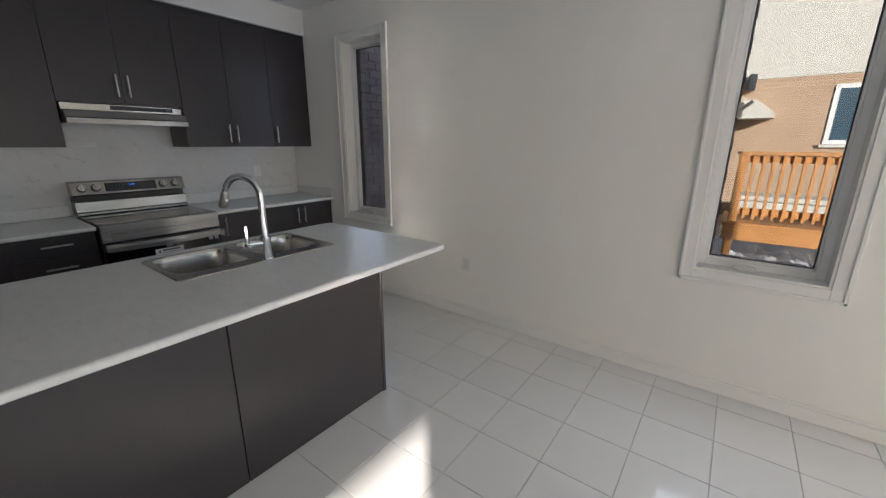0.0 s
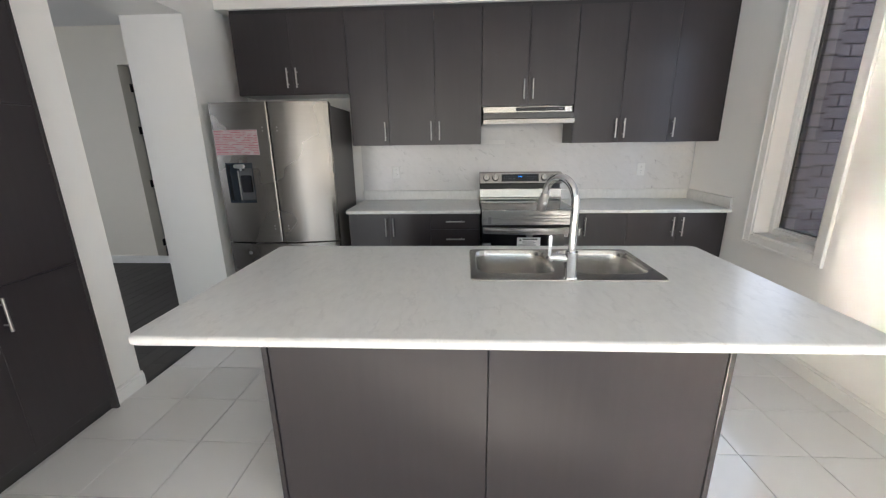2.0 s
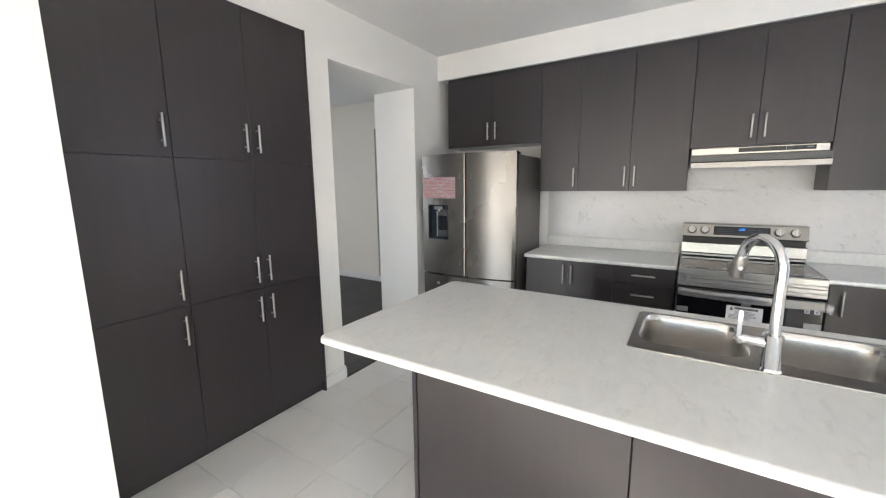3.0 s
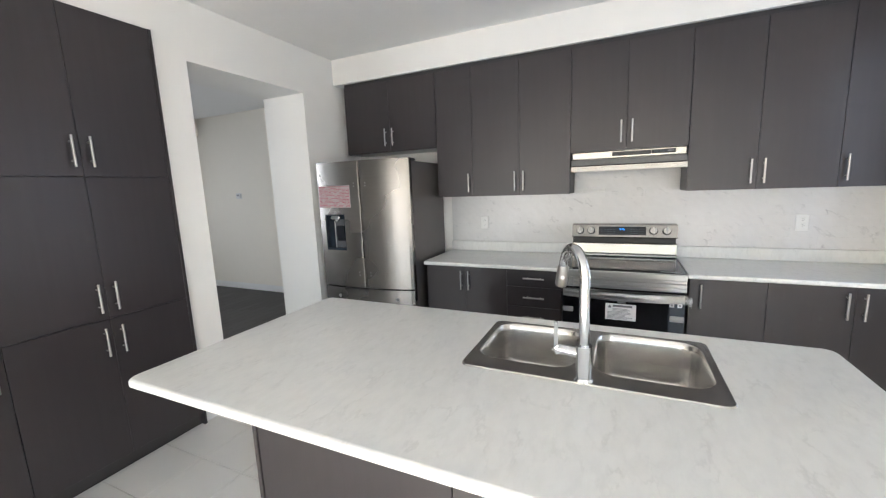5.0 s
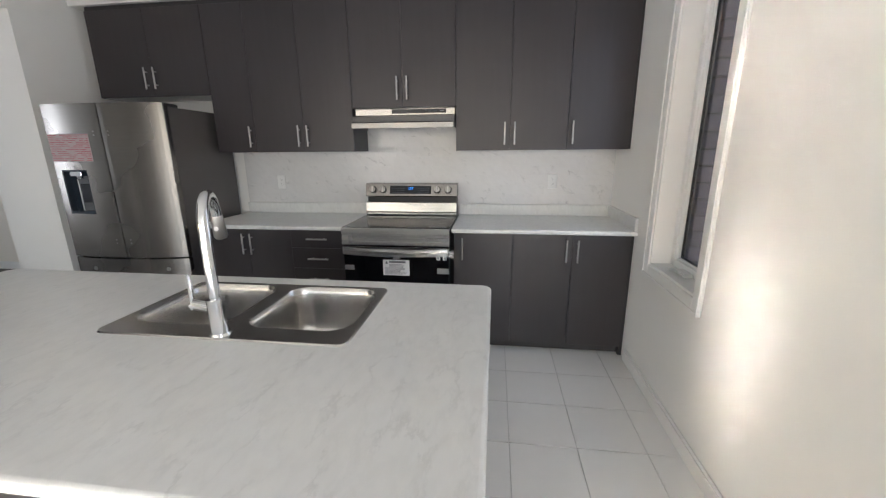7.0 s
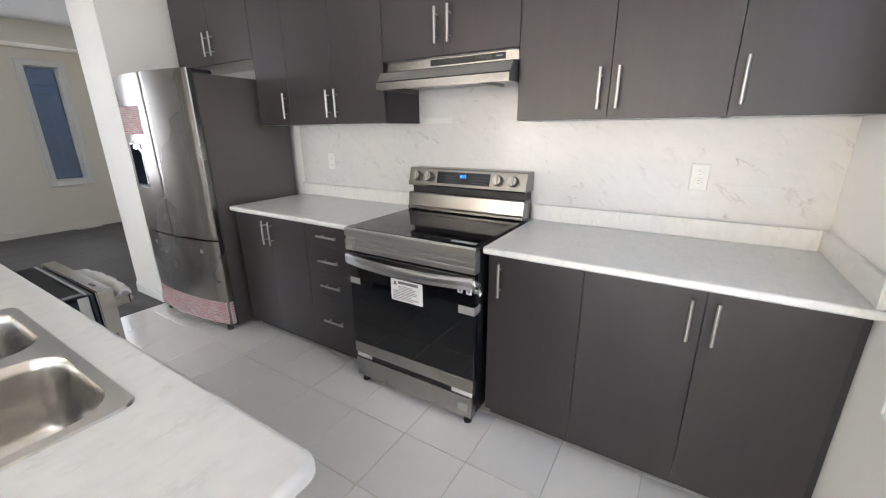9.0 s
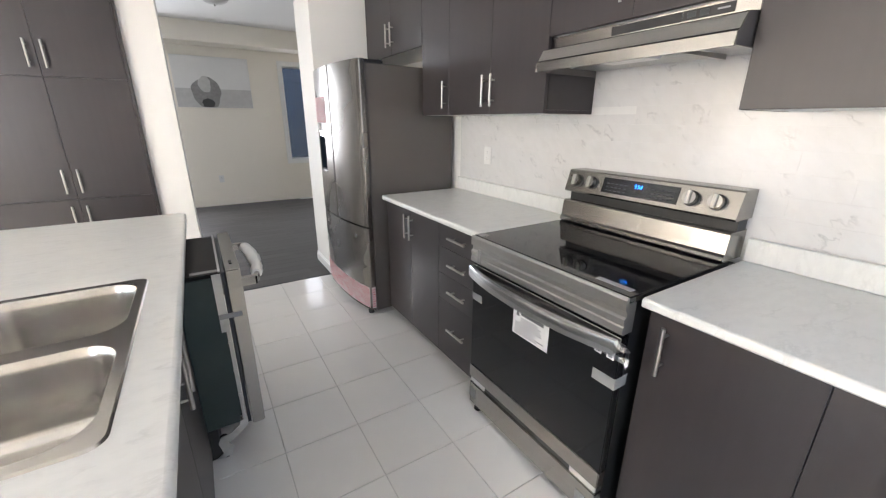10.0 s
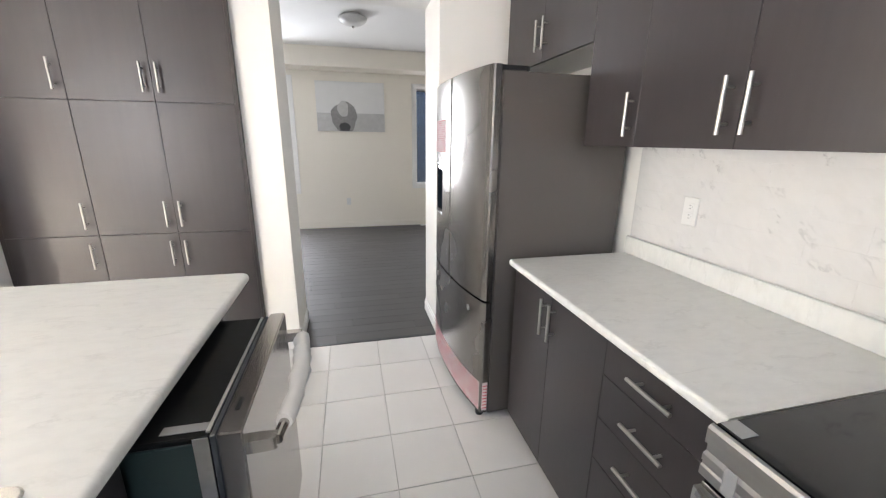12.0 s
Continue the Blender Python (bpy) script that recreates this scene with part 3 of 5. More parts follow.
tagged(part("base_filler", boxm((0.30, 4.1505, 0.0), (0.60, YR - 0.001, 0.8835)), CABX), "narrow dark filler strip by the wall", "filler strip")


def worktop(y0, y1, label, end_lip=False):
    w = thing("worktop", (0.0, (y0 + y1) / 2, 0.884), label, "worktop", "laminate worktops")
    r = 0.010
    prof = [(0.001, 0.884), (0.649, 0.884), (0.655, 0.890)] + [(0.655 - r + r * math.cos(t), 0.914 - r + r * math.sin(t)) for t in (0, 0.4, 0.8, 1.2, 1.57)] + [(0.001, 0.914)]
    bm = prism(bmesh.new(), prof, "y", y0, y1)
    part("slab", bm, COUNTER, w)
    part("upstand", boxm((0.0135, y0, 0.9145), (0.034, y1 - (0.022 if end_lip else 0), 1.002), 0.003), COUNTER, w)
    if end_lip:
        part("end_upstand", boxm((0.0135, y1 - 0.021, 0.9145), (0.648, y1 - 0.001, 1.002), 0.003), COUNTER, w)
    return w


worktop(1.050, 2.176, "pale marbled laminate worktop between refrigerator and range")
worktop(2.958, YR, "pale marbled laminate worktop between range and window wall", True)

# backsplash bed; its tiles come last
splash = structure("backsplash", boxes(((0.0, 1.05, 0.915), (0.008, YR, 1.4345)), ((0.0, 2.188, 1.4346), (0.008, 2.956, 1.7415))), SPGROUT, "white marble-look wall tiles in a running bond", "backsplash")

# ---- tall pantry ----
def pantry(x0, x1, splits, handle_x, label):
    c = thing("tall_cabinet", ((x0 + x1) / 2, -0.2, 0), label, "tall cabinet", "tall pantry cabinets")
    part("body", boxm((x0, -0.452, 0.085), (x1, 0.0105, TOP)), CABX, c)
    part("toe_kick", boxm((x0, -0.40, 0.0), (x1, -0.005, 0.0845)), TOE, c)
    xs = [x0, *splits, x1]
    for za, zb, hz in ((0.085, 0.887, 0.766), (0.887, 1.648, 1.009), (1.648, TOP, 1.774)):
        for a, b in zip(xs, xs[1:]):
            d = part("door", boxm((a + G, 0.0135, za + G), (b - G, 0.0325, zb - G), 0.0008), CAB, c)
            for hx in handle_x:
                if a < hx < b:
                    bar_handle(d, (hx, 0.0325, hz), Z, Y)
    return c


pantry(2.006, 2.838, (2.420,), (2.382, 2.459), "tall dark grey-brown pantry cabinet with six doors")
pantry(2.839, 3.300, (), (2.880,), "tall narrow dark pantry cabinet with three stacked doors")
tagged(part("pantry_side_panel", boxm((1.9885, -0.452, 0.0), (2.0055, 0.036, TOP), 0.001), CAB), "dark side panel of the tall cabinets by the doorway", "side panel")
tagged(part("pantry_filler", boxm((3.3005, -0.452, 0.0), (3.3265, 0.028, TOP), 0.001), CAB), "dark filler panel between tall cabinets and wall end", "filler panel")

# ---- refrigerator ----
FY0, FY1 = 0.122, 1.032
fridge = thing("refrigerator", (0.4, (FY0 + FY1) / 2, 0), "stainless steel french-door refrigerator with pink transit notices still on", "refrigerator")
part("body", boxm((0.06, FY0 + 0.004, 0.03), (0.740, FY1 - 0.004, 1.745), 0.006, 2), FSIDE, fridge, "dark grey enamelled sides")


def bowed(y0, y1, soft0=True, soft1=True, k=14):
    """Plan of a front that bows out across the whole width; soft ends are rounded."""
    out = [(front_x(y), y) for y in [y0 + (y1 - y0) * i / k for i in range(k + 1)]]
    r = 0.010
    head = [(out[0][0] - r, y0), (out[0][0] - 0.002, y0 + 0.003)] if soft0 else out[:1]
    tail = [(out[-1][0] - 0.002, y1 - 0.003), (out[-1][0] - r, y1)] if soft1 else out[-1:]
    return [(0.747, y0)] + head + out[1:-1] + tail + [(0.747, y1)]


YM = 0.588
DY0, DY1, DZ0, DZ1 = 0.190, 0.415, 1.012, 1.325
def front_x(y):
    u = (y - FY0) / (FY1 - FY0) * 2 - 1
    return 0.833 - 0.048 * abs(u) ** 2.3


bm = bmesh.new()
for a, b, c, d, e, f in ((FY0, DY0, 0.690, 1.768, True, False), (DY1, YM - 0.003, 0.690, 1.768, False, True), (DY0, DY1, DZ1, 1.768, False, False), (DY0, DY1, 0.690, DZ0, False, False)):
    prism(bm, bowed(a, b, e, f), "z", c, d)
bmesh.ops.remove_doubles(bm, verts=bm.verts[:], dist=0.0004)
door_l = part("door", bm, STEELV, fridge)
bm = boxes(((0.748, DY0, DZ0), (0.753, DY1, DZ1)), ((0.753, DY0, DZ0), (front_x(DY0) - 0.004, DY0 + 0.008, DZ1)), ((0.753, DY1 - 0.008, DZ0), (front_x(DY1) - 0.004, DY1, DZ1)), ((0.753, DY0 + 0.008, DZ1 - 0.012), (0.806, DY1 - 0.008, DZ1)), ((0.753, DY0 + 0.008, DZ0), (0.806, DY1 - 0.008, DZ0 + 0.02)))
disp = part("water_dispenser", bm, RECESS, door_l, "black recessed water dispenser")
bm = bmesh.new()
rod(bm, (0.772, 0.300, 1.305), (0.772, 0.300, 1.262), 0.030, 16, 0.022)
box(bm, (0.757, 0.255, 1.282), (0.812, 0.345, 1.312), 0.006, 2)
part("nozzle", bm, CHROME, disp, "chrome dispenser spout", smooth=True)
part("paddle_edge", boxm((0.766, 0.262, DZ0 + 0.02), (0.773, 0.272, 1.262), 0.002), NICKEL, disp, "bright vertical trim")
part("film_cover", boxm((0.768, 0.2725, DZ0 + 0.0205), (0.772, DY1 - 0.009, 1.280)), HAZE, disp, "grey protective film over the recess")
part("paddle", boxm((0.7725, 0.285, 1.09), (0.782, 0.372, 1.225), 0.006, 2), SCREEN, disp, "glossy dispenser paddle")
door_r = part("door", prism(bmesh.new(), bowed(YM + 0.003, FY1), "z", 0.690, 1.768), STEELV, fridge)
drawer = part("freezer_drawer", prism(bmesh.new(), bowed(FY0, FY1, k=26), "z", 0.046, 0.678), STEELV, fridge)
for y in (YM - 0.055, YM + 0.055):
    for z in (0.80, 1.56):
        bm = rod(bmesh.new(), (front_x(y) - 0.003, y, z), (front_x(y) + 0.0025, y, z), 0.006)
        rod(bm, (front_x(y) - 0.003, y, z + 0.025), (front_x(y) + 0.0025, y, z + 0.025), 0.006)
        part("screw_cap", bm, NICKEL, door_l if y < YM else door_r, "small bright screw caps")
for y in (0.30, 0.88):
    part("screw_cap", rod(bmesh.new(), (front_x(y) - 0.003, y, 0.60), (front_x(y) + 0.0025, y, 0.60), 0.016), NICKEL, drawer, "small bright round cap")
for y0 in (FY0 + 0.03, FY1 - 0.13):
    bm = boxm((0.60, y0, 1.7455), (0.760, y0 + 0.10, 1.772), 0.006, 2)
    part("hinge_cover", bm, BLACK, fridge, "dark hinge cover")
part("gasket", boxm((0.7405, FY0 + 0.012, 0.08), (0.7465, FY1 - 0.012, 1.75)), RUBBER, fridge, "black door gasket")
part("kick_plate", boxm((0.741, FY0 + 0.02, 0.028), (0.750, FY1 - 0.02, 0.0455)), BLACK, fridge)
for y in (FY0 + 0.06, FY1 - 0.06):
    for x in (0.14, 0.765):
        part("foot", rod(bmesh.new(), (x, y, 0.0), (x, y, 0.0465 if x > 0.745 else 0.03), 0.022), RUBBER, fridge, "black adjustable foot")


def skin(y0, y1, z0, z1, lift, k=20):
    """A thin sheet that lies on the bowed front."""
    bm = bmesh.new()
    rows = []
    for i in range(k + 1):
        y = y0 + (y1 - y0) * i / k
        x = front_x(y) + lift
        rows.append((bm.verts.new((x, y, z0)), bm.verts.new((x, y, z1))))
    for a, b in zip(rows, rows[1:]):
        bm.faces.new((a[0], b[0], b[1], a[1]))
    bmesh.ops.solidify(bm, geom=bm.faces[:], thickness=0.0006)
    return bm


def notice(parent, name, y0, y1, z0, z1, lines, label):
    nb = part(name, skin(y0, y1, z0, z1, 0.0018), PINK, parent, label)
    rng = random.Random(5)
    ink = bmesh.new()
    for i in range(lines):
        z = z1 - (i + 0.6) * (z1 - z0) / (lines + 0.2)
        y = y0 + 0.006
        while y < y1 - 0.02:
            w = min(rng.uniform(0.03, 0.12), y1 - 0.006 - y)
            h = (z1 - z0) / lines * rng.choice((0.22, 0.30, 0.36))
            piece = skin(y, y + w, z - h / 2, z + h / 2, 0.0026, 3)
            tmp = bpy.data.meshes.new("ink")
            piece.to_mesh(tmp)
            piece.free()
            ink.from_mesh(tmp)
            bpy.data.meshes.remove(tmp)
            y += w + rng.choice((0.004, 0.012, 0.03, 0.07))
    part("print", ink, REDINK, nb, "rows of red print, not legible")
    return nb


notice(door_l, "notice", 0.132, 0.490, 1.384, 1.570, 15, "pink printed transit notice taped on")
notice(drawer, "transit_tape", FY0 + 0.012, FY1 - 0.012, 0.060, 0.228, 13, "pink printed transit tape along the drawer edge")
bm = boxm((0.749, FY1 + 0.0003, 0.060), (0.778, FY1 + 0.0015, 0.228))
part("tape_end", bm, PINK, drawer, "pink tape wrapped round the corner")
bm = bmesh.new()
for i in range(8):
    box(bm, (0.750, FY1 + 0.0016, 0.072 + i * 0.019), (0.775, FY1 + 0.0022, 0.078 + i * 0.019))
part("print", bm, REDINK, drawer, "rows of red print, not legible")
fridge.location, fridge.rotation_euler = (0.3954, 0.5394, 0), (0, 0, radians(2.7))   # not yet pushed square to the wall

# ---- range ----
RY0, RY1 = 2.186, 2.948
stove = thing("electric_range", (0.4, (RY0 + RY1) / 2, 0), "new stainless steel electric range with protective film and labels", "range")
part("body", boxm((0.03, RY0 + 0.006, 0.055), (0.662, RY1 - 0.006, 0.898)), BLACK, stove, "black side panels")
part("cooktop", boxm((0.115, RY0, 0.899), (0.700, RY1, 0.922), 0.004, 2), GLASSB, stove, "black ceramic glass cooktop", smooth=True)
bm = bmesh.new()
prof = [(0.663, 0.800), (0.708, 0.800), (0.712, 0.805), (0.712, 0.824), (0.708, 0.828), (0.708, 0.834), (0.712, 0.838), (0.712, 0.852), (0.704, 0.858), (0.704, 0.874), (0.713, 0.880), (0.713, 0.913), (0.708, 0.9200), (0.7005, 0.9205), (0.7005, 0.8985), (0.663, 0.8985)]
prism(bm, prof, "y", RY0, RY1)
part("front_rail", bm, FILMED, stove, "ribbed stainless rail below the cooktop")
door = part("oven_door", boxm((0.6635, RY0 + 0.004, 0.262), (0.700, RY1 - 0.004, 0.788), 0.003, 2), GLASSB, stove, "black glass oven door")
part("door_trim", boxm((0.6635, RY0 + 0.004, 0.190), (0.704, RY1 - 0.004, 0.261), 0.003, 2), STEEL, door, "stainless lower trim")
part("door_top_trim", boxm((0.6995, RY0 + 0.004, 0.735), (0.7045, RY1 - 0.004, 0.786), 0.002), STEEL, door, "stainless upper trim")
RM = (RY0 + RY1) / 2


def handle_x(y):
    return 0.770 - 0.048 * min(1.0, abs(y - RM) / 0.372) ** 2.2


bm = bmesh.new()
ys = [RM - 0.372 + 0.744 * i / 20 for i in range(21)]
for a, b in zip(ys, ys[1:]):
    prism(bm, [(handle_x(a) - 0.011, a), (handle_x(a) + 0.007, a), (handle_x(b) + 0.007, b), (handle_x(b) - 0.011, b)], "z", 0.736, 0.784)
for y in (RM - 0.355, RM + 0.355):
    box(bm, (0.7046, y - 0.014, 0.742), (handle_x(y) - 0.008, y + 0.014, 0.778), 0.002)
bmesh.ops.remove_doubles(bm, verts=bm.verts[:], dist=0.0002)
oven_handle = part("oven_handle", bm, FILMED, door, "wide bowed stainless handle")
rng = random.Random(11)
bm = bmesh.new()
prev = None
for i in range(47):
    y = RM - 0.360 + (0.360 + 0.372 + 0.040) * i / 46
    tail = max(0, (y - (RY1 - 0.02)) / 0.06)
    ring = []
    for k in range(10):
        a = 2 * math.pi * k / 10
        rr = 1 + rng.uniform(-0.05, 0.07) + 0.06 * math.sin(17 * y + k) + tail * rng.uniform(-0.3, 0.5)
        ring.append(bm.verts.new((handle_x(y) - 0.001 + 0.0135 * rr * math.cos(a), y, 0.760 + 0.029 * rr * math.sin(a) - tail * 0.018)))
    if prev:
        for k in range(10):
            bm.faces.new((prev[k], prev[(k + 1) % 10], ring[(k + 1) % 10], ring[k]))
    prev = ring
part("film_wrap", bm, FILM, oven_handle, "crumpled clear plastic wrap", smooth=True)
drw = part("storage_drawer", boxm((0.6635, RY0 + 0.006, 0.040), (0.702, RY1 - 0.006, 0.158), 0.003, 2), STEEL, stove, "stainless lower drawer")
bm = boxes(((0.650, RY0 + 0.012, 0.1585), (0.690, RY1 - 0.012, 0.1895)))
part("drawer_gap", bm, BLACK, stove, "dark gap above the drawer")
for a, b in ((RY0 + 0.012, RY0 + 0.115), (RY1 - 0.125, RY1 - 0.012)):
    part("foam_spacer", boxm((0.690, a, 0.162), (0.699, b, 0.186), 0.002), FOAM, stove, "white foam spacer strip")
for y in (RY0 + 0.045, RY1 - 0.045):
    for x in (0.10, 0.672):
        bm = rod(bmesh.new(), (x, y, 0.0), (x, y, 0.014), 0.021, 14)
        rod(bm, (x, y, 0.012), (x, y, 0.056), 0.010, 10)
        part("foot", bm, RUBBER, stove, "black levelling foot")
# backguard: riser, black slot, tilted control panel
bm = prism(bmesh.new(), [(0.02, 0.923), (0.150, 0.923), (0.160, 0.930), (0.160, 0.944), (0.151, 0.952), (0.143, 1.024), (0.138, 1.030), (0.02, 1.030)], "y", RY0 + 0.004, RY1 - 0.004)
part("riser", bm, STEELP, stove, "sloping stainless riser")
part("vent_slot", boxm((0.03, RY0 + 0.006, 1.0305), (0.098, RY1 - 0.006, 1.0715)), BLACK, stove, "black vent slot")
bm = prism(bmesh.new(), [(0.012, 1.072), (0.137, 1.072), (0.141, 1.080), (0.113, 1.172), (0.105, 1.177), (0.012, 1.177)], "y", RY0 + 0.001, RY1 - 0.001)
panel = part("control_panel", bm, STEELP, stove, "tilted stainless control panel")
tilt = math.atan2(0.028, 0.092)


def on_panel(y, z, lift):
    """A place on the tilted face."""
    s = (z - 1.080) / 0.092
    return Vector((0.141 - 0.028 * s + lift * math.cos(tilt), y, z + lift * math.sin(tilt)))


def panel_plate(y0, y1, z0, z1, t, lift=0.0):
    bm = bmesh.new()
    c = [on_panel(y0, z0, lift), on_panel(y1, z0, lift), on_panel(y1, z1, lift), on_panel(y0, z1, lift), on_panel(y0, z0, lift + t), on_panel(y1, z0, lift + t), on_panel(y1, z1, lift + t), on_panel(y0, z1, lift + t)]
    v = [bm.verts.new(p) for p in c]
    for q in ((3, 2, 1, 0), (4, 5, 6, 7), (0, 1, 5, 4), (1, 2, 6, 5), (2, 3, 7, 6), (3, 0, 4, 7)):
        bm.faces.new([v[i] for i in q])
    return bm


screen = part("display", panel_plate(2.392, 2.735, 1.095, 1.160, 0.0015, 0.0002), SCREEN, panel, "black control display")
SEG = {"3": "abcdg", "5": "acdfg", "2": "abdeg"}
bm = bmesh.new()
for i, ch in enumerate("353"):
    y, z, w, h, t = 2.548 + i * 0.0110 + (0.004 if i else 0.0), 1.132, 0.0074, 0.0135, 0.0016
    bars = {"a": (y, y + w, z + h - t, z + h), "g": (y, y + w, z + h / 2 - t / 2, z + h / 2 + t / 2), "d": (y, y + w, z, z + t), "b": (y + w - t, y + w, z + h / 2, z + h), "c": (y + w - t, y + w, z, z + h / 2), "f": (y, y + t, z + h / 2, z + h), "e": (y, y + t, z, z + h / 2)}
    for s in SEG[ch]:
        pp = panel_plate(*bars[s], 0.0006, 0.0019)
        tmp = bpy.data.meshes.new("d")
        pp.to_mesh(tmp)
        pp.free()
        bm.from_mesh(tmp)
        bpy.data.meshes.remove(tmp)
part("digits", bm, DIGITS, screen, "glowing blue digits")
bm = bmesh.new()
for i in range(5):
    for j in range(3):
        for y in (2.412 + i * 0.022, 2.625 + i * 0.020):
            pp = panel_plate(y, y + 0.012, 1.105 + j * 0.015, 1.108 + j * 0.015, 0.0004, 0.0018)
            tmp = bpy.data.meshes.new("d")
            pp.to_mesh(tmp)
            pp.free()
            bm.from_mesh(tmp)
            bpy.data.meshes.remove(tmp)
tagged(part("key_print", bm, KEYINK, screen, "faint grey key marks, not legible"), kind="stuff")
for y in (2.250, 2.335, 2.785, 2.875):
    a, b = on_panel(y, 1.127, 0.0), on_panel(y, 1.127, 0.006)
    c, d = on_panel(y, 1.127, 0.006), on_panel(y, 1.127, 0.030)
    knob = part("knob", rod(bmesh.new(), c, d, 0.0265, 24, 0.0245), STEEL, panel, "round stainless knob", smooth=True)
    part("knob_ring", rod(bmesh.new(), a, b, 0.0300, 24), BLACK, knob, "dark ring")
    part("knob_grip", panel_plate(y - 0.0050, y + 0.0050, 1.1035, 1.1505, 0.010, 0.030), NICKEL, knob, "raised grip bar")
    bm = panel_plate(y - 0.020, y - 0.017, 1.1555, 1.158, 0.0004, 0.0002)
    part("print_mark", bm, GREYINK, panel, "tiny printed mark")
# papers, tapes and stickers on the oven door
paper = part("safety_label", boxm((0.7005, 2.475, 0.580), (0.7030, 2.665, 0.694), 0.0), PAPER, door, "white printed safety label")
bm = bmesh.new()
box(bm, (0.7031, 2.52, 0.672), (0.7035, 2.64, 0.686))
part("label_heading", bm, GREYINK, paper, "dark heading bar")
bm = bmesh.new()
rl = random.Random(3)
for i in range(9):
    z = 0.660 - i * 0.0086
    box(bm, (0.7031, 2.488 if i > 2 else 2.520, z - 0.0019), (0.7034, 2.488 + rl.uniform(0.11, 0.165), z + 0.0019))
part("label_print", bm, FAINT, paper, "rows of small print, not legible")
bm = bmesh.new()
prism(bm, [(2.492, 0.664), (2.512, 0.664), (2.505, 0.684), (2.496, 0.680)], "x", 0.7031, 0.7035)
part("label_sign", bm, GREYINK, paper, "dark warning sign")
for a, b in (((2.192, 0.612), (2.262, 0.648)), ((2.862, 0.600), (2.944, 0.640))):
    part("tape", boxm((0.7003, a[0], a[1]), (0.7018, b[0], b[1]), 0.0005), TAPE, door, "strip of clear packing tape")
part("tape", boxm((0.640, RY1 - 0.0058, 0.600), (0.7018, RY1 - 0.0035, 0.640)), TAPE, door, "strip of clear packing tape")
part("tape", boxm((0.700, 2.55, 0.700), (0.7015, 2.60, 0.734)), TAPE, door, "strip of clear packing tape")
for y in (2.858, 2.903):
    s = part("sticker", boxm((0.7003, y, 0.700), (0.7015, y + 0.026, 0.726)), PAPER, door, "small white sticker")
    part("sticker_mark", boxm((0.7016, y + 0.006, 0.706), (0.7020, y + 0.020, 0.720)), FAINT, s, "plain grey square")
for a, b in (((RY0 + 0.008, 0.075), (RY0 + 0.055, 0.13)), ((RY1 - 0.085, 0.075), (RY1 - 0.03, 0.118))):
    part("tape", boxm((0.7022, a[0], a[1]), (0.7034, b[0], b[1])), TAPE, drw, "strip of clear packing tape")
for a, b in (((0.650, 2.19), (0.69, 2.235)), ((0.640, 2.80), (0.665, 2.925))):
    part("tape", boxm((a[0], a[1], 0.9222), (b[0], b[1], 0.9232)), TAPE, stove, "strip of clear tape on the glass")
part("film_patch", boxm((0.7132, RY0 + 0.05, 0.806), (0.7142, RY0 + 0.075, 0.866)), TAPE, stove, "loose film strip on the rail")

# ---- range hood ----
hood = thing("range_hood", (0.2, 2.57, 1.6), "under-cabinet stainless steel range hood with a black control strip", "range hood")
HY0, HY1 = 2.204, 2.948
prof = [(0.0135, 1.7405), (0.306, 1.7405), (0.315, 1.737), (0.315, 1.695), (0.374, 1.687), (0.380, 1.683), (0.406, 1.641), (0.417, 1.634), (0.420, 1.598), (0.414, 1.598), (0.411, 1.616), (0.0135, 1.646)]
part("canopy", prism(bmesh.new(), prof, "y", HY0, HY1), STEEL, hood, "stainless canopy with a forward lip")
for a, b in ((HY0 - 0.003, HY0 - 0.0004), (HY1 + 0.0004, HY1 + 0.003)):
    part("side_plate", prism(bmesh.new(), [(0.315, 1.695), (0.374, 1.687), (0.380, 1.683), (0.405, 1.641), (0.416, 1.633), (0.418, 1.600), (0.03, 1.600), (0.03, 1.735), (0.312, 1.735)], "y", a, b), FSIDE, hood, "dark grey side plate")
part("control_strip", boxm((0.3152, 2.480, 1.703), (0.3165, 2.735, 1.732)), BLACK, hood, "black front strip")
ctl = part("switch_panel", boxm((0.3152, 2.737, 1.704), (0.3172, 2.885, 1.732), 0.0005), BLACK, hood, "black switch panel")
for y in (2.752, 2.790):
    part("switch", boxm((0.3173, y, 1.710), (0.3202, y + 0.026, 1.726), 0.001), GASKET, ctl, "rocker switch")
part("switch_mark", boxm((0.3173, 2.838, 1.717), (0.3176, 2.872, 1.722)), FAINT, ctl, "small pale printed mark")
part("lamp_lens", prism(bmesh.new(), [(0.27, 1.622), (0.295, 1.604), (0.365, 1.604), (0.385, 1.614), (0.385, 1.622)], "y", 2.49, 2.67), WHITEP, hood, "frosted lamp lens")
part("filter", boxm((0.06, 2.24, 1.6215), (0.25, 2.90, 1.6305)), ZINC, hood, "aluminium grease filter")
part("strut", prism(bmesh.new(), [(0.12, 1.603), (0.40, 1.601), (0.40, 1.612), (0.12, 1.6195)], "y", 2.785, 2.797), NICKEL, hood, "thin cross strut")
part("film_tab", boxm((0.36, 2.27, 1.6125), (0.405, 2.33, 1.6145)), TAPE, hood, "piece of clear tape")

# ---- island ----
IX0, IX1, IY0, IY1 = 1.795, 2.842, 1.020, 3.243
BX0, BX1, BY0, BY1 = 1.838, 2.578, 1.283, 2.980
SX0, SX1, SY0, SY1 = 1.884, 2.350, 2.060, 2.853   # sink rim


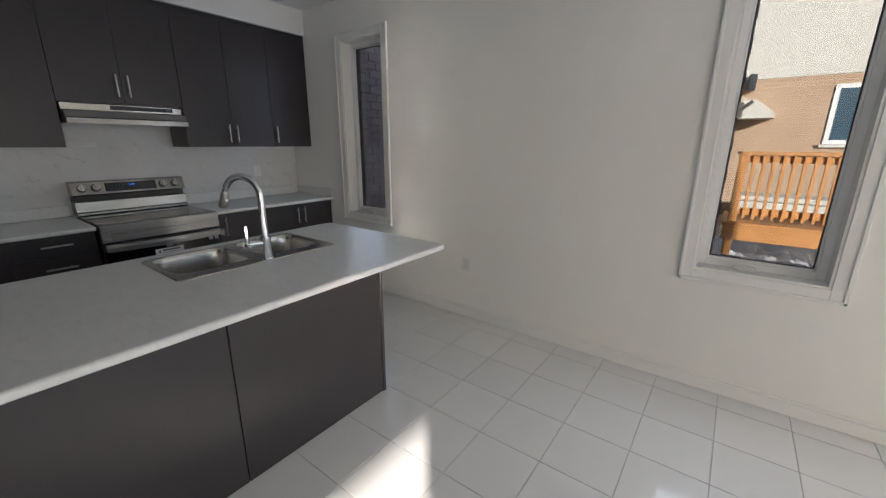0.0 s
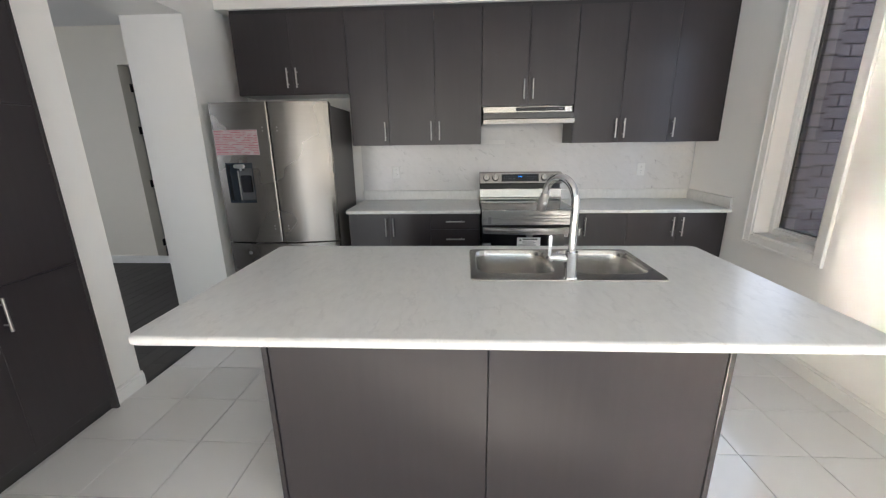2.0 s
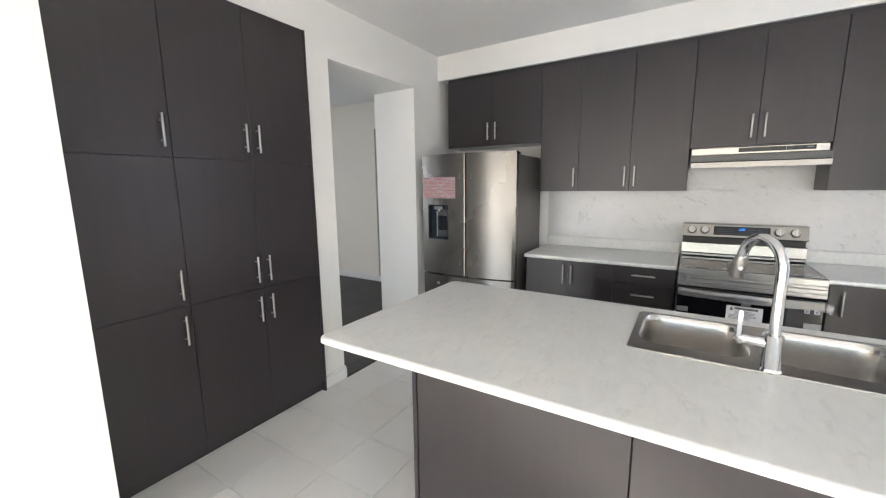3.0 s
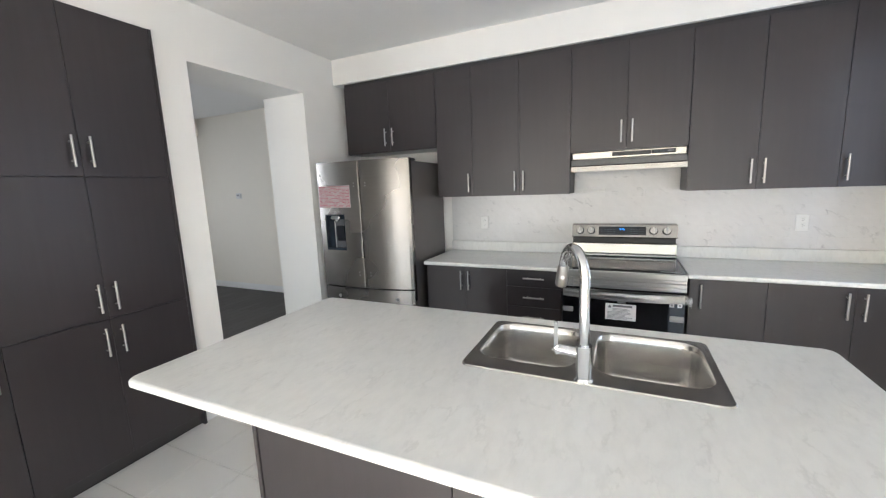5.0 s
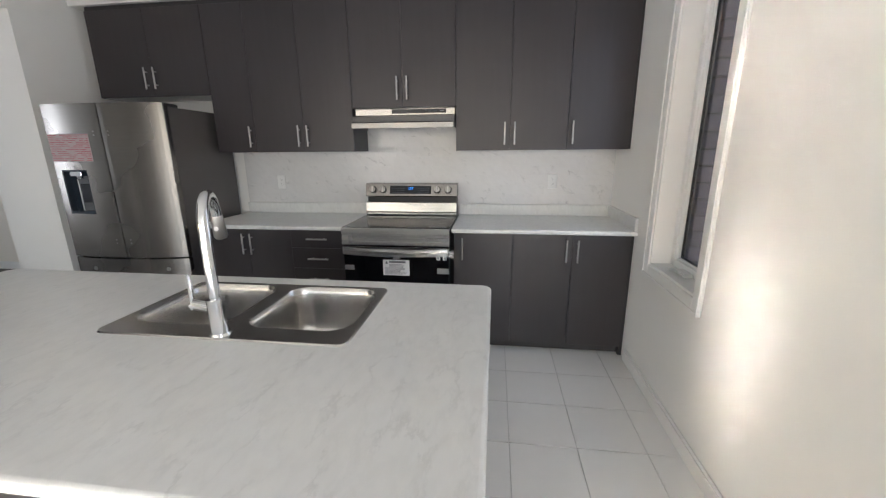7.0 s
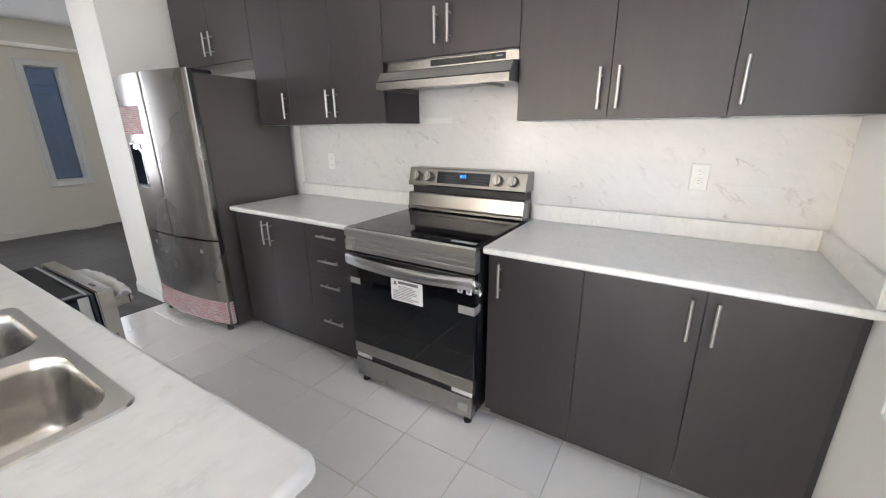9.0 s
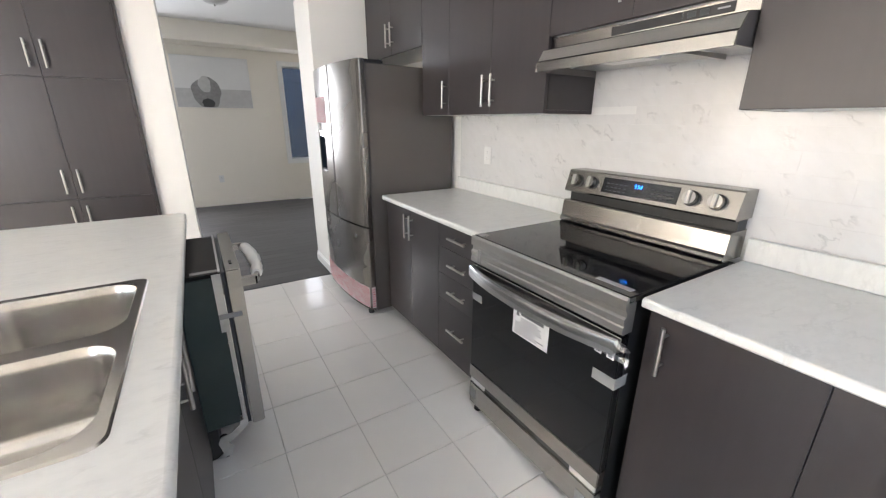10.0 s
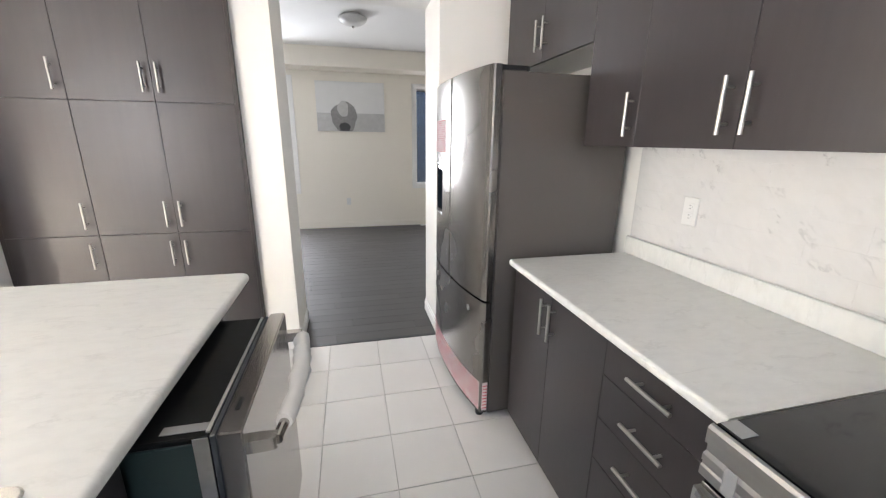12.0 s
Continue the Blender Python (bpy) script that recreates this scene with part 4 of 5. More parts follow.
def ring_loops(bm, outer, levels, hole):
    """A slab with rounded edges and a hole: the outline shrinks by each level's inset."""
    cx = sum(p[0] for p in outer) / len(outer)
    cy = sum(p[1] for p in outer) / len(outer)
    hx, hy = max(p[0] for p in outer) - cx, max(p[1] for p in outer) - cy
    loops = []
    for inset, z in levels:
        loops.append([bm.verts.new((cx + (x - cx) * (hx - inset) / hx, cy + (y - cy) * (hy - inset) / hy, z)) for x, y in outer])
    k = len(outer)
    for a, b in zip(loops, loops[1:]):
        for i in range(k):
            bm.faces.new((a[i], a[(i + 1) % k], b[(i + 1) % k], b[i]))
    low = [bm.verts.new((x, y, levels[0][1])) for x, y in hole]
    high = [bm.verts.new((x, y, levels[-1][1])) for x, y in hole]
    m = len(hole)
    for i in range(m):
        bm.faces.new((low[(i + 1) % m], low[i], high[i], high[(i + 1) % m]))
    for loop, inner in ((loops[0], low), (loops[-1], high)):
        edges = []
        for ring in (loop, inner):
            for i in range(len(ring)):
                e = bm.edges.get((ring[i], ring[(i + 1) % len(ring)]))
                edges.append(e)
        bmesh.ops.triangle_fill(bm, use_beauty=True, edges=edges)
    bmesh.ops.recalc_face_normals(bm, faces=bm.faces[:])
    return bm


island_top = thing("island_worktop", ((IX0 + IX1) / 2, (IY0 + IY1) / 2, 0.890), "pale marbled laminate island worktop with rounded corners and a sink cut-out", "worktop")
r = 0.012
levels = [(0.006, 0.890), (0.0, 0.895)] + [(r - r * math.cos(t), 0.920 - r + r * math.sin(t)) for t in (0.0, 0.4, 0.8, 1.2, 1.57)]
bm = ring_loops(bmesh.new(), rounded(IX0, IY0, IX1, IY1, 0.035), levels, rounded(SX0 + 0.012, SY0 + 0.012, SX1 - 0.012, SY1 - 0.012, 0.02, 3))
bm.normal_update()
band = bm.copy()
inner = [f for f in bm.faces if abs(f.normal.z) < 0.99 and max(abs(f.calc_center_median().x - (IX0 + IX1) / 2) - (IX1 - IX0) / 2, abs(f.calc_center_median().y - (IY0 + IY1) / 2) - (IY1 - IY0) / 2) > -0.015]
rim = {f.index for f in inner}
band.faces.ensure_lookup_table()
bmesh.ops.delete(band, geom=[f for f in band.faces if f.index not in rim], context="FACES")
bmesh.ops.delete(bm, geom=inner, context="FACES")
part("slab", bm, COUNTER, island_top)
part("edge_band", band, COUNTER, island_top, "rounded laminate front edge", smooth=True)

island = thing("kitchen_island", ((BX0 + BX1) / 2, (BY0 + BY1) / 2, 0), "dark grey-brown kitchen island base with plain back panels", "kitchen island")
seam = 2.121
for a, b in ((BY0 + 0.022, seam), (seam, BY1 - 0.022)):
    part("back_panel", boxm((BX1 - 0.019, a + 0.002, 0.004), (BX1, b - 0.002, 0.8895), 0.0012), CAB, island)
part("back_batten", boxm((BX1 - 0.03, BY0 + 0.022, 0.002), (BX1 - 0.0195, BY1 - 0.022, 0.8893)), CABX, island)
for a, b in ((BY0, BY0 + 0.020), (BY1 - 0.020, BY1)):
    part("end_panel", boxm((BX0, a, 0.0), (BX1 + 0.004, b, 0.8895), 0.0012), CAB, island)
part("divider_panel", boxm((BX0 + 0.01, 1.932, 0.0), (BX1 - 0.031, 1.950, 0.8895)), CAB, island)
part("cabinet_floor", boxm((BX0 + 0.02, 1.951, 0.09), (BX1 - 0.031, BY1 - 0.021, 0.108)), CABX, island)
part("toe_kick", boxm((BX0 + 0.06, 1.951, 0.0), (BX0 + 0.075, BY1 - 0.021, 0.0895)), TOE, island)
part("top_rail", boxm((BX0 + 0.02, 1.951, 0.80), (BX0 + 0.038, BY1 - 0.021, 0.8895)), CABX, island)
for a, b, hy in ((1.951, 2.431, 2.389), (2.431, 2.911, 2.473)):
    d = part("door", boxm((BX0, a + G, 0.085), (BX0 + 0.019, b - G, 0.882), 0.0012), CAB, island)
    bar_handle(d, (BX0, hy, 0.758), Z, -X)
part("door_filler", boxm((BX0, 2.913, 0.085), (BX0 + 0.019, BY1 - 0.021, 0.882)), CAB, island)

# sink: rim with two pressed bowls
sink = thing("kitchen_sink", ((SX0 + SX1) / 2, (SY0 + SY1) / 2, 0.9), "double-bowl stainless steel drop-in sink", "sink")
def bowl_loops(x0, y0, x1, y1):
    out = []
    for inset, z, rr in ((0.0, 0.9245, 0.075), (0.004, 0.919, 0.072), (0.009, 0.900, 0.068), (0.014, 0.80, 0.066), (0.020, 0.765, 0.062), (0.032, 0.748, 0.055), (0.050, 0.741, 0.045), (0.10, 0.738, 0.03)):
        out.append([(x, y, z) for x, y in rounded(x0 + inset, y0 + inset, x1 - inset, y1 - inset, rr, 8)])
    return out


BOWLS = ((1.908, 2.088, 2.268, 2.428), (1.908, 2.482, 2.268, 2.826))
bm = bmesh.new()
outer = [bm.verts.new((x, y, 0.9245)) for x, y in rounded(SX0 + 0.004, SY0 + 0.004, SX1 - 0.004, SY1 - 0.004, 0.028, 5)]
lip = [bm.verts.new((x, y, 0.9202)) for x, y in rounded(SX0, SY0, SX1, SY1, 0.032, 5)]
k = len(outer)
for i in range(k):
    bm.faces.new((lip[i], lip[(i + 1) % k], outer[(i + 1) % k], outer[i]))
edges = [bm.edges.get((outer[i], outer[(i + 1) % k])) for i in range(k)]
for b in BOWLS:
    loops = [[bm.verts.new(p) for p in lp] for lp in bowl_loops(*b)]
    m = len(loops[0])
    for a, c in zip(loops, loops[1:]):
        for i in range(m):
            bm.faces.new((a[(i + 1) % m], a[i], c[i], c[(i + 1) % m]))
    bm.faces.new(loops[-1])
    edges += [bm.edges.get((loops[0][i], loops[0][(i + 1) % m])) for i in range(m)]
bmesh.ops.triangle_fill(bm, use_beauty=True, edges=edges)
bmesh.ops.recalc_face_normals(bm, faces=bm.faces[:])
basin = part("basin", bm, SINKM, sink, "brushed steel rim and bowls", smooth=True)
for b in BOWLS:
    cx, cy = (b[0] + b[2]) / 2, (b[1] + b[3]) / 2
    bm = rod(bmesh.new(), (cx, cy, 0.7385), (cx, cy, 0.741), 0.056, 24, 0.054)
    drain = part("drain", bm, CHROME, sink, "round chrome drain", smooth=True)
    part("strainer", rod(bmesh.new(), (cx, cy, 0.7412), (cx, cy, 0.7435), 0.036, 20, 0.03), NICKEL, drain)

faucet = thing("kitchen_faucet", (2.320, 2.462, 0.9245), "tall chrome gooseneck faucet with a pull-down spray head", "faucet")
fx, fy = 2.320, 2.462
way = Vector((-0.89, -0.455, 0)).normalized()
bm = rod(bmesh.new(), (fx, fy, 0.9246), (fx, fy, 0.932), 0.030, 24, 0.027)
rod(bm, (fx, fy, 0.932), (fx, fy, 1.035), 0.0245, 24)
part("base_column", bm, CHROME, faucet, smooth=True)
pts, R = [Vector((fx, fy, 1.030)), Vector((fx, fy, 1.12)), Vector((fx, fy, 1.20))], 0.092
for i in range(1, 18):
    a = math.pi * i / 17 * 0.93
    pts.append(Vector((fx, fy, 1.228)) + way * (R - R * math.cos(a)) + Vector((0, 0, R * math.sin(a))))
part("gooseneck", tube(bmesh.new(), pts, 0.0155, 16), CHROME, faucet, "curved chrome neck", smooth=True)
end, prev = pts[-1], pts[-2]
w = (end - prev).normalized()
bm = tube(bmesh.new(), [end, end + w * 0.01, end + w * 0.03, end + w * 0.075, end + w * 0.080], [0.0155, 0.0185, 0.0190, 0.0205, 0.018], 16)
head = part("spray_head", bm, NICKEL, faucet, "brushed spray head", smooth=True)
part("spray_button", rod(bmesh.new(), end + w * 0.045 + Vector((0.017, 0.004, 0)), end + w * 0.045 + Vector((0.022, 0.005, 0)), 0.007), WHITEP, head, "small pale button")
bm = bmesh.new()
rod(bm, (fx, fy, 1.005), (fx - 0.012, fy - 0.075, 1.008), 0.017, 16)
part("valve_arm", bm, CHROME, faucet, smooth=True)
bm = bmesh.new()
rod(bm, (fx - 0.012, fy - 0.073, 0.998), (fx - 0.012, fy - 0.083, 1.012), 0.017, 14)
box(bm, (fx - 0.018, fy - 0.090, 1.008), (fx - 0.006, fy - 0.078, 1.098), 0.003, 2)
part("lever", bm, CHROME, faucet, "flat upright lever", smooth=True)

# ---- dishwasher, pulled part-way out ----
DW0, DW1 = 1.322, 1.925
dw = thing("dishwasher", (1.9, (DW0 + DW1) / 2, 0), "stainless front dishwasher pulled part-way out of the island", "dishwasher")
part("tub", boxm((1.700, DW0 + 0.012, 0.16), (2.22, DW1 - 0.012, 0.832), 0.004), TUB, dw, "dark green insulated tub")
part("top_cover", boxm((1.690, DW0 + 0.010, 0.8325), (2.20, DW1 - 0.010, 0.848), 0.003), COVER, dw, "black top cover")
part("top_strip", boxm((1.690, DW0 + 0.02, 0.8485), (1.698, DW1 - 0.02, 0.853)), ZINC, dw, "bright top flange")
part("door_frame", boxm((1.676, DW0 + 0.006, 0.150), (1.6885, DW1 - 0.006, 0.850), 0.002), GASKET, dw, "dark inner door frame")
panel = part("door_panel", boxm((1.622, DW0, 0.140), (1.672, DW1, 0.857), 0.004, 2), STEEL, dw, "brushed stainless door")
part("latch_plate", boxm((1.645, DW1 - 0.12, 0.8572), (1.655, DW1 - 0.075, 0.8585)), SCREEN, panel, "small dark vent slot on the door top")
bm = bmesh.new()
for y in (DW0 + 0.045, DW1 - 0.045):
    prism(bm, [(1.6215, y - 0.016), (1.6215, y + 0.016), (1.572, y + 0.014), (1.566, y + 0.008), (1.566, y - 0.014)], "z", 0.770, 0.802)


def bow(y):
    return 1.574 - 0.030 * math.sin(math.pi * (y - DW0) / (DW1 - DW0))


tube(bm, [(bow(y), y, 0.786) for y in [DW0 + 0.045 + (DW1 - DW0 - 0.09) * i / 16 for i in range(17)]], 0.013, 14)
dwh = part("towel_handle", bm, STEEL, panel, "stainless towel-bar handle", smooth=True)
rng = random.Random(4)
pts, rad = [], []
for i in range(22):
    y = DW0 + 0.06 + (DW1 - 0.10 - DW0 - 0.06) * i / 21
    pts.append((bow(y) + rng.uniform(-0.003, 0.003), y, 0.786 + rng.uniform(-0.004, 0.004)))
    rad.append(0.0245 + rng.uniform(-0.005, 0.006))
part("foam_sleeve", tube(bmesh.new(), pts, rad, 10), FOAM, dwh, "crumpled white foam sleeve", smooth=True)
for y in (DW1 - 0.0115,):
    bm = boxes(((1.692, y, 0.60), (1.722, y + 0.0035, 0.845)), ((1.692, y, 0.17), (1.706, y + 0.003, 0.5995)))
    for z in (0.30, 0.42, 0.55, 0.66):
        rod(bm, (1.702, y, z), (1.702, y + 0.008, z), 0.006, 8)
    part("hinge_strip", bm, ZINC, dw, "galvanised side strip")
part("tape", boxm((1.640, DW1 + 0.0003, 0.660), (1.722, DW1 + 0.0016, 0.681)), TAPE, dw, "strip of clear packing tape")
part("tape", boxm((1.69, DW1 - 0.055, 0.8484), (1.79, DW1 - 0.03, 0.850)), TAPE, dw, "strip of clear packing tape")
for y in (DW0 + 0.012, DW1 - 0.018):
    arm = [(1.690, 0.185), (1.715, 0.195), (1.722, 0.150), (1.760, 0.120), (1.800, 0.112), (1.812, 0.085), (1.800, 0.030), (1.828, 0.010), (1.770, 0.010), (1.760, 0.050), (1.774, 0.078), (1.748, 0.088), (1.712, 0.116), (1.688, 0.140)]
    bm = prism(bmesh.new(), arm, "y", y, y + 0.006)
    for x, z in ((1.705, 0.165), (1.735, 0.118), (1.790, 0.098)):
        rod(bm, (x, y - 0.004, z), (x, y + 0.010, z), 0.007, 10)
    part("hinge_bracket", bm, ZINC, dw, "bent bare metal hinge arm")
part("base_frame", boxm((1.805, DW0 + 0.02, 0.008), (2.19, DW1 - 0.02, 0.155)), BLACK, dw, "black base frame")
for y in (DW0 + 0.035, DW1 - 0.035):
    for x in (1.79, 2.15):
        part("foot", rod(bmesh.new(), (x, y, 0.0), (x, y, 0.10), 0.016, 12), RUBBER, dw, "black levelling foot")

# ---- outlets and switches ----
def outlet(place, out, label):
    """A duplex socket on a wall; out: the way it faces."""
    o = Vector(out)
    side = Vector((-o.y, o.x, 0))
    t = thing("wall_outlet", place, label, "wall outlet", "wall outlets")
    p = Vector(place)

    def slab(w, h, d0, d1, dz=0.0, ds=0.0, bev=0.0):
        a = p + o * d0 + side * (ds - w / 2) + Vector((0, 0, dz - h / 2))
        b = p + o * d1 + side * (ds + w / 2) + Vector((0, 0, dz + h / 2))
        return boxm(a, b, bev)
    plate = part("cover_plate", slab(0.072, 0.116, 0.0005, 0.006, bev=0.002), WHITEP, t)
    for dz in (-0.020, 0.020):
        f = part("socket_face", slab(0.034, 0.030, 0.0062, 0.0078, dz, bev=0.001), WHITEP, t)
        bm = bmesh.new()
        for dv in (-0.0075, 0.0055):
            a = p + o * 0.0079 + side * -0.0045 + Vector((0, 0, dz + dv))
            box(bm, a, a + o * 0.0004 + side * 0.009 + Vector((0, 0, 0.0022)))
        a = p + o * 0.0079 + side * 0.009 + Vector((0, 0, dz - 0.002))
        box(bm, a, a + o * 0.0004 + side * 0.003 + Vector((0, 0, 0.004)))
        part("socket_slot", bm, GREYINK, f, "dark socket slots")
    return t


outlet((0.0090, 1.383, 1.180), (1, 0, 0), "white duplex wall outlet on the marble tiles")
outlet((0.0090, 3.706, 1.187), (1, 0, 0), "white duplex wall outlet above the worktop")
outlet((2.372, YR, 0.478), (0, -1, 0), "white duplex wall outlet low on the painted wall")
outlet((1.400, FAR, 0.447), (0, 1, 0), "white duplex wall outlet below the canvas picture")
t = thing("thermostat", (-0.78, -2.92, 1.505), "small white thermostat on the dining room side wall", "thermostat")
part("base_plate", boxm((-0.7795, -2.975, 1.462), (-0.772, -2.865, 1.548), 0.002), WHITEP, t)
cov = part("cover", boxm((-0.7715, -2.965, 1.470), (-0.752, -2.875, 1.540), 0.004, 2), WHITEP, t)
part("dial_window", boxm((-0.7518, -2.945, 1.505), (-0.7510, -2.895, 1.528)), FAINT, cov, "small grey dial window")
# hall door, standing open beyond the dining room wall
hall_door = structure("door_1", boxm((-1.70, -1.861, 0.012), (-0.945, -1.825, 2.315), 0.002), TRIM, "white panelled hall door standing open on black hinges", "door")
for za, zb in ((0.16, 0.86), (1.02, 2.16)):
    for ya, yb in ((-1.827, -1.821), (-1.865, -1.859)):
        part("panel", boxes(((-1.60, ya, za), (-1.04, yb, za + 0.03)), ((-1.60, ya, zb - 0.03), (-1.04, yb, zb)),
                            ((-1.60, ya, za + 0.03), (-1.57, yb, zb - 0.03)), ((-1.07, ya, za + 0.03), (-1.04, yb, zb - 0.03))), TRIM, hall_door)
for z in (0.24, 1.00, 1.64, 2.12):
    bm = bmesh.new()
    rod(bm, (-0.935, -1.819, z - 0.045), (-0.935, -1.819, z + 0.045), 0.007)
    box(bm, (-0.975, -1.825, z - 0.045), (-0.935, -1.821, z + 0.045))
    box(bm, (-0.932, -1.8845, z - 0.045), (-0.900, -1.8815, z + 0.045))
    box(bm, (-0.938, -1.8815, z - 0.045), (-0.932, -1.819, z + 0.045))
    part("hinge", bm, BLACK, hall_door, "black butt hinge")

vent = thing("floor_vent", (0.03, FAR + 0.06, 0.0), "small pale metal floor vent by the wall", "floor vent")
part("frame", boxm((-0.12, FAR + 0.025, 0.001), (0.18, FAR + 0.125, 0.006), 0.001), WHITEP, vent)
for i in range(9):
    part("slat", boxm((-0.10 + i * 0.03, FAR + 0.035, 0.0062), (-0.082 + i * 0.03, FAR + 0.115, 0.009)), WHITEP, vent)
plaster = structure("hall_door_casing", boxes(((-0.935, -1.2495, 0), (-0.765, -1.18, 2.10)),), TRIM, "painted door casing at the end of the wall", "trim")

# dining room lamp
lamp = thing("ceiling_lamp", (1.25, -2.12, H), "flush dome ceiling lamp of frosted glass, unlit", "ceiling lamp")
bm = rod(bmesh.new(), (1.25, -2.12, H - 0.022), (1.25, -2.12, H - 0.0005), 0.10, 28)
part("canopy", bm, NICKEL, lamp, "metal ceiling plate", smooth=True)
bm = bmesh.new()
prev = None
for i in range(9):
    a = math.pi / 2 * i / 8
    ring = [bm.verts.new((1.25 + 0.155 * math.cos(a) * math.cos(2 * math.pi * k / 28), -2.12 + 0.155 * math.cos(a) * math.sin(2 * math.pi * k / 28), H - 0.030 - 0.082 * math.sin(a))) for k in range(28)] if i < 8 else [bm.verts.new((1.25, -2.12, H - 0.112))]
    if prev:
        for k in range(28):
            bm.faces.new((prev[k], prev[(k + 1) % 28], ring[(k + 1) % 28], ring[k]) if len(ring) > 1 else (prev[k], prev[(k + 1) % 28], ring[0]))
    prev = ring
part("shade", bm, FROST, lamp, "frosted glass bowl", smooth=True)
part("finial", rod(bmesh.new(), (1.25, -2.12, H - 0.13), (1.25, -2.12, H - 0.111), 0.008, 12, 0.012), NICKEL, lamp, "small metal finial", smooth=True)

# canvas with a soft grey picture of plain shapes
art = thing("canvas_picture", (1.29, FAR, 1.96), "large unframed grey canvas picture hung on the dining room wall", "picture")
cv = part("stretched_canvas", boxm((0.760, FAR + 0.001, 1.585), (1.822, FAR + 0.038, 2.335), 0.003), CANVAS, art, "pale grey canvas")


def blob(cx, cz, rx, rz, y, n=36, wob=0.06, seed=1):
    rb = random.Random(seed)
    ph = [rb.uniform(0, 6.28) for _ in range(3)]
    pts = []
    for i in range(n):
        a = 2 * math.pi * i / n
        q = 1 + wob * (math.sin(3 * a + ph[0]) + 0.6 * math.sin(5 * a + ph[1]) + 0.4 * math.sin(9 * a + ph[2]))
        pts.append((cx + rx * q * math.cos(a), max(1.590, cz + rz * q * math.sin(a))))
    return prism(bmesh.new(), pts, "y", y, y + 0.0008)


A = FAR + 0.0382
part("grey_field", boxm((0.764, A, 1.589), (1.818, A + 0.0006, 1.865)), ART1, cv, "grey lower field")
part("grey_shape", blob(1.40, 1.80, 0.20, 0.235, A + 0.0008), ART2, cv, "plain grey rounded shape")
part("light_shape", blob(1.415, 1.93, 0.085, 0.12, A + 0.0020, seed=4), ART1, cv, "plain light rounded shape")
part("dark_shape", blob(1.40, 1.64, 0.085, 0.085, A + 0.0032, seed=2), ART3, cv, "plain dark rounded shape")

# ---- outside ----
structure("ground", boxm((-60, -60, -0.9), (80, 80, -0.16)), GROUND, "bare sandy building ground with stones", "ground")
structure("house_footing", boxes(((-2.2, FAR - 0.2, -0.62), (6.6, YR + 0.22, -0.121))), MORTAR, "plain concrete footing", "foundation")


def bricks(parent, name, rows, cols, place, size, material):
    """Bricks that share one mesh; place(col, row) gives each one's corner."""
    me = bpy.data.meshes.new(name)
    b = boxm((0, 0, 0), size, 0.004)
    b.to_mesh(me)
    b.free()
    me.materials.append(material)
    base = origin(parent)
    for rr in range(rows):
        for cc in range(cols):
            p = place(cc, rr)
            if p is None:
                continue
            o = new(name, me)
            o.parent = parent
            o.location = Vector(p) - base


jog = thing("house_jog", (-1.2, 4.7, -0.62), "grey brick return of the house wall outside the window", "house wall")
part("wall_core", boxm((-2.2, YR + 0.221, -0.62), (0.492, YR + 0.232 + 0.7125, 3.4)), MORTAR, jog, "grey mortar")
bm = boxm((-2.3, YR + 0.221, 3.4), (0.62, 5.12, 3.52), 0.01)
part("eave", bm, VINYL, jog, "white eave")


def jog_place(c, rr):
    y = YR + 0.232 + (c + (0.5 if rr % 2 else 0)) * 0.205
    return None if y + 0.195 > YR + 0.95 else (0.484, y, -0.35 + rr * 0.0885)


bricks(jog, "brick", 42, 4, jog_place, (0.018, 0.195, 0.0785), BRICKG)
bricks(jog, "half_brick", 42, 1, lambda c, rr: (0.484, YR + 0.232 if rr % 2 else YR + 0.232 + 0.615, -0.35 + rr * 0.0885), (0.018, 0.0925, 0.0785), BRICKG)

nb = thing("neighbour_house", (-2.0, 7.0, -0.62), "dark brick neighbouring house close to the side window", "house")
part("wall_core", boxm((-9.0, 6.2, -0.62), (1.30, 10.5, 5.5)), MORTAR, nb, "mortar")
part("roof", prism(bmesh.new(), [(-9.4, 5.5), (1.7, 5.5), (-3.85, 8.0)], "y", 5.85, 10.9), SHINGLE, nb, "dark shingle roof")
verts, faces = [], []
for rr in range(62):
    for cc in range(22):
        x = 1.28 - (cc + (0.5 if rr % 2 else 0)) * 0.205 - 0.195
        z = -0.6 + rr * 0.0885
        i = len(verts)
        verts += [(x, 6.188, z), (x + 0.195, 6.188, z), (x + 0.195, 6.188, z + 0.0785), (x, 6.188, z + 0.0785), (x, 6.201, z), (x + 0.195, 6.201, z), (x + 0.195, 6.201, z + 0.0785), (x, 6.201, z + 0.0785)]
        faces += [(i, i + 1, i + 2, i + 3), (i + 1, i + 5, i + 6, i + 2), (i + 3, i + 2, i + 6, i + 7), (i + 4, i, i + 3, i + 7), (i + 5, i + 4, i, i + 1)]
me = bpy.data.meshes.new("brick_courses")
me.from_pydata([tuple(Vector(v) - origin(nb)) for v in verts], [], faces)
me.materials.append(BRICKD)
o = new("brick_courses", me)
o.parent = nb
tagged(o, "dark brick courses", kind="stuff")

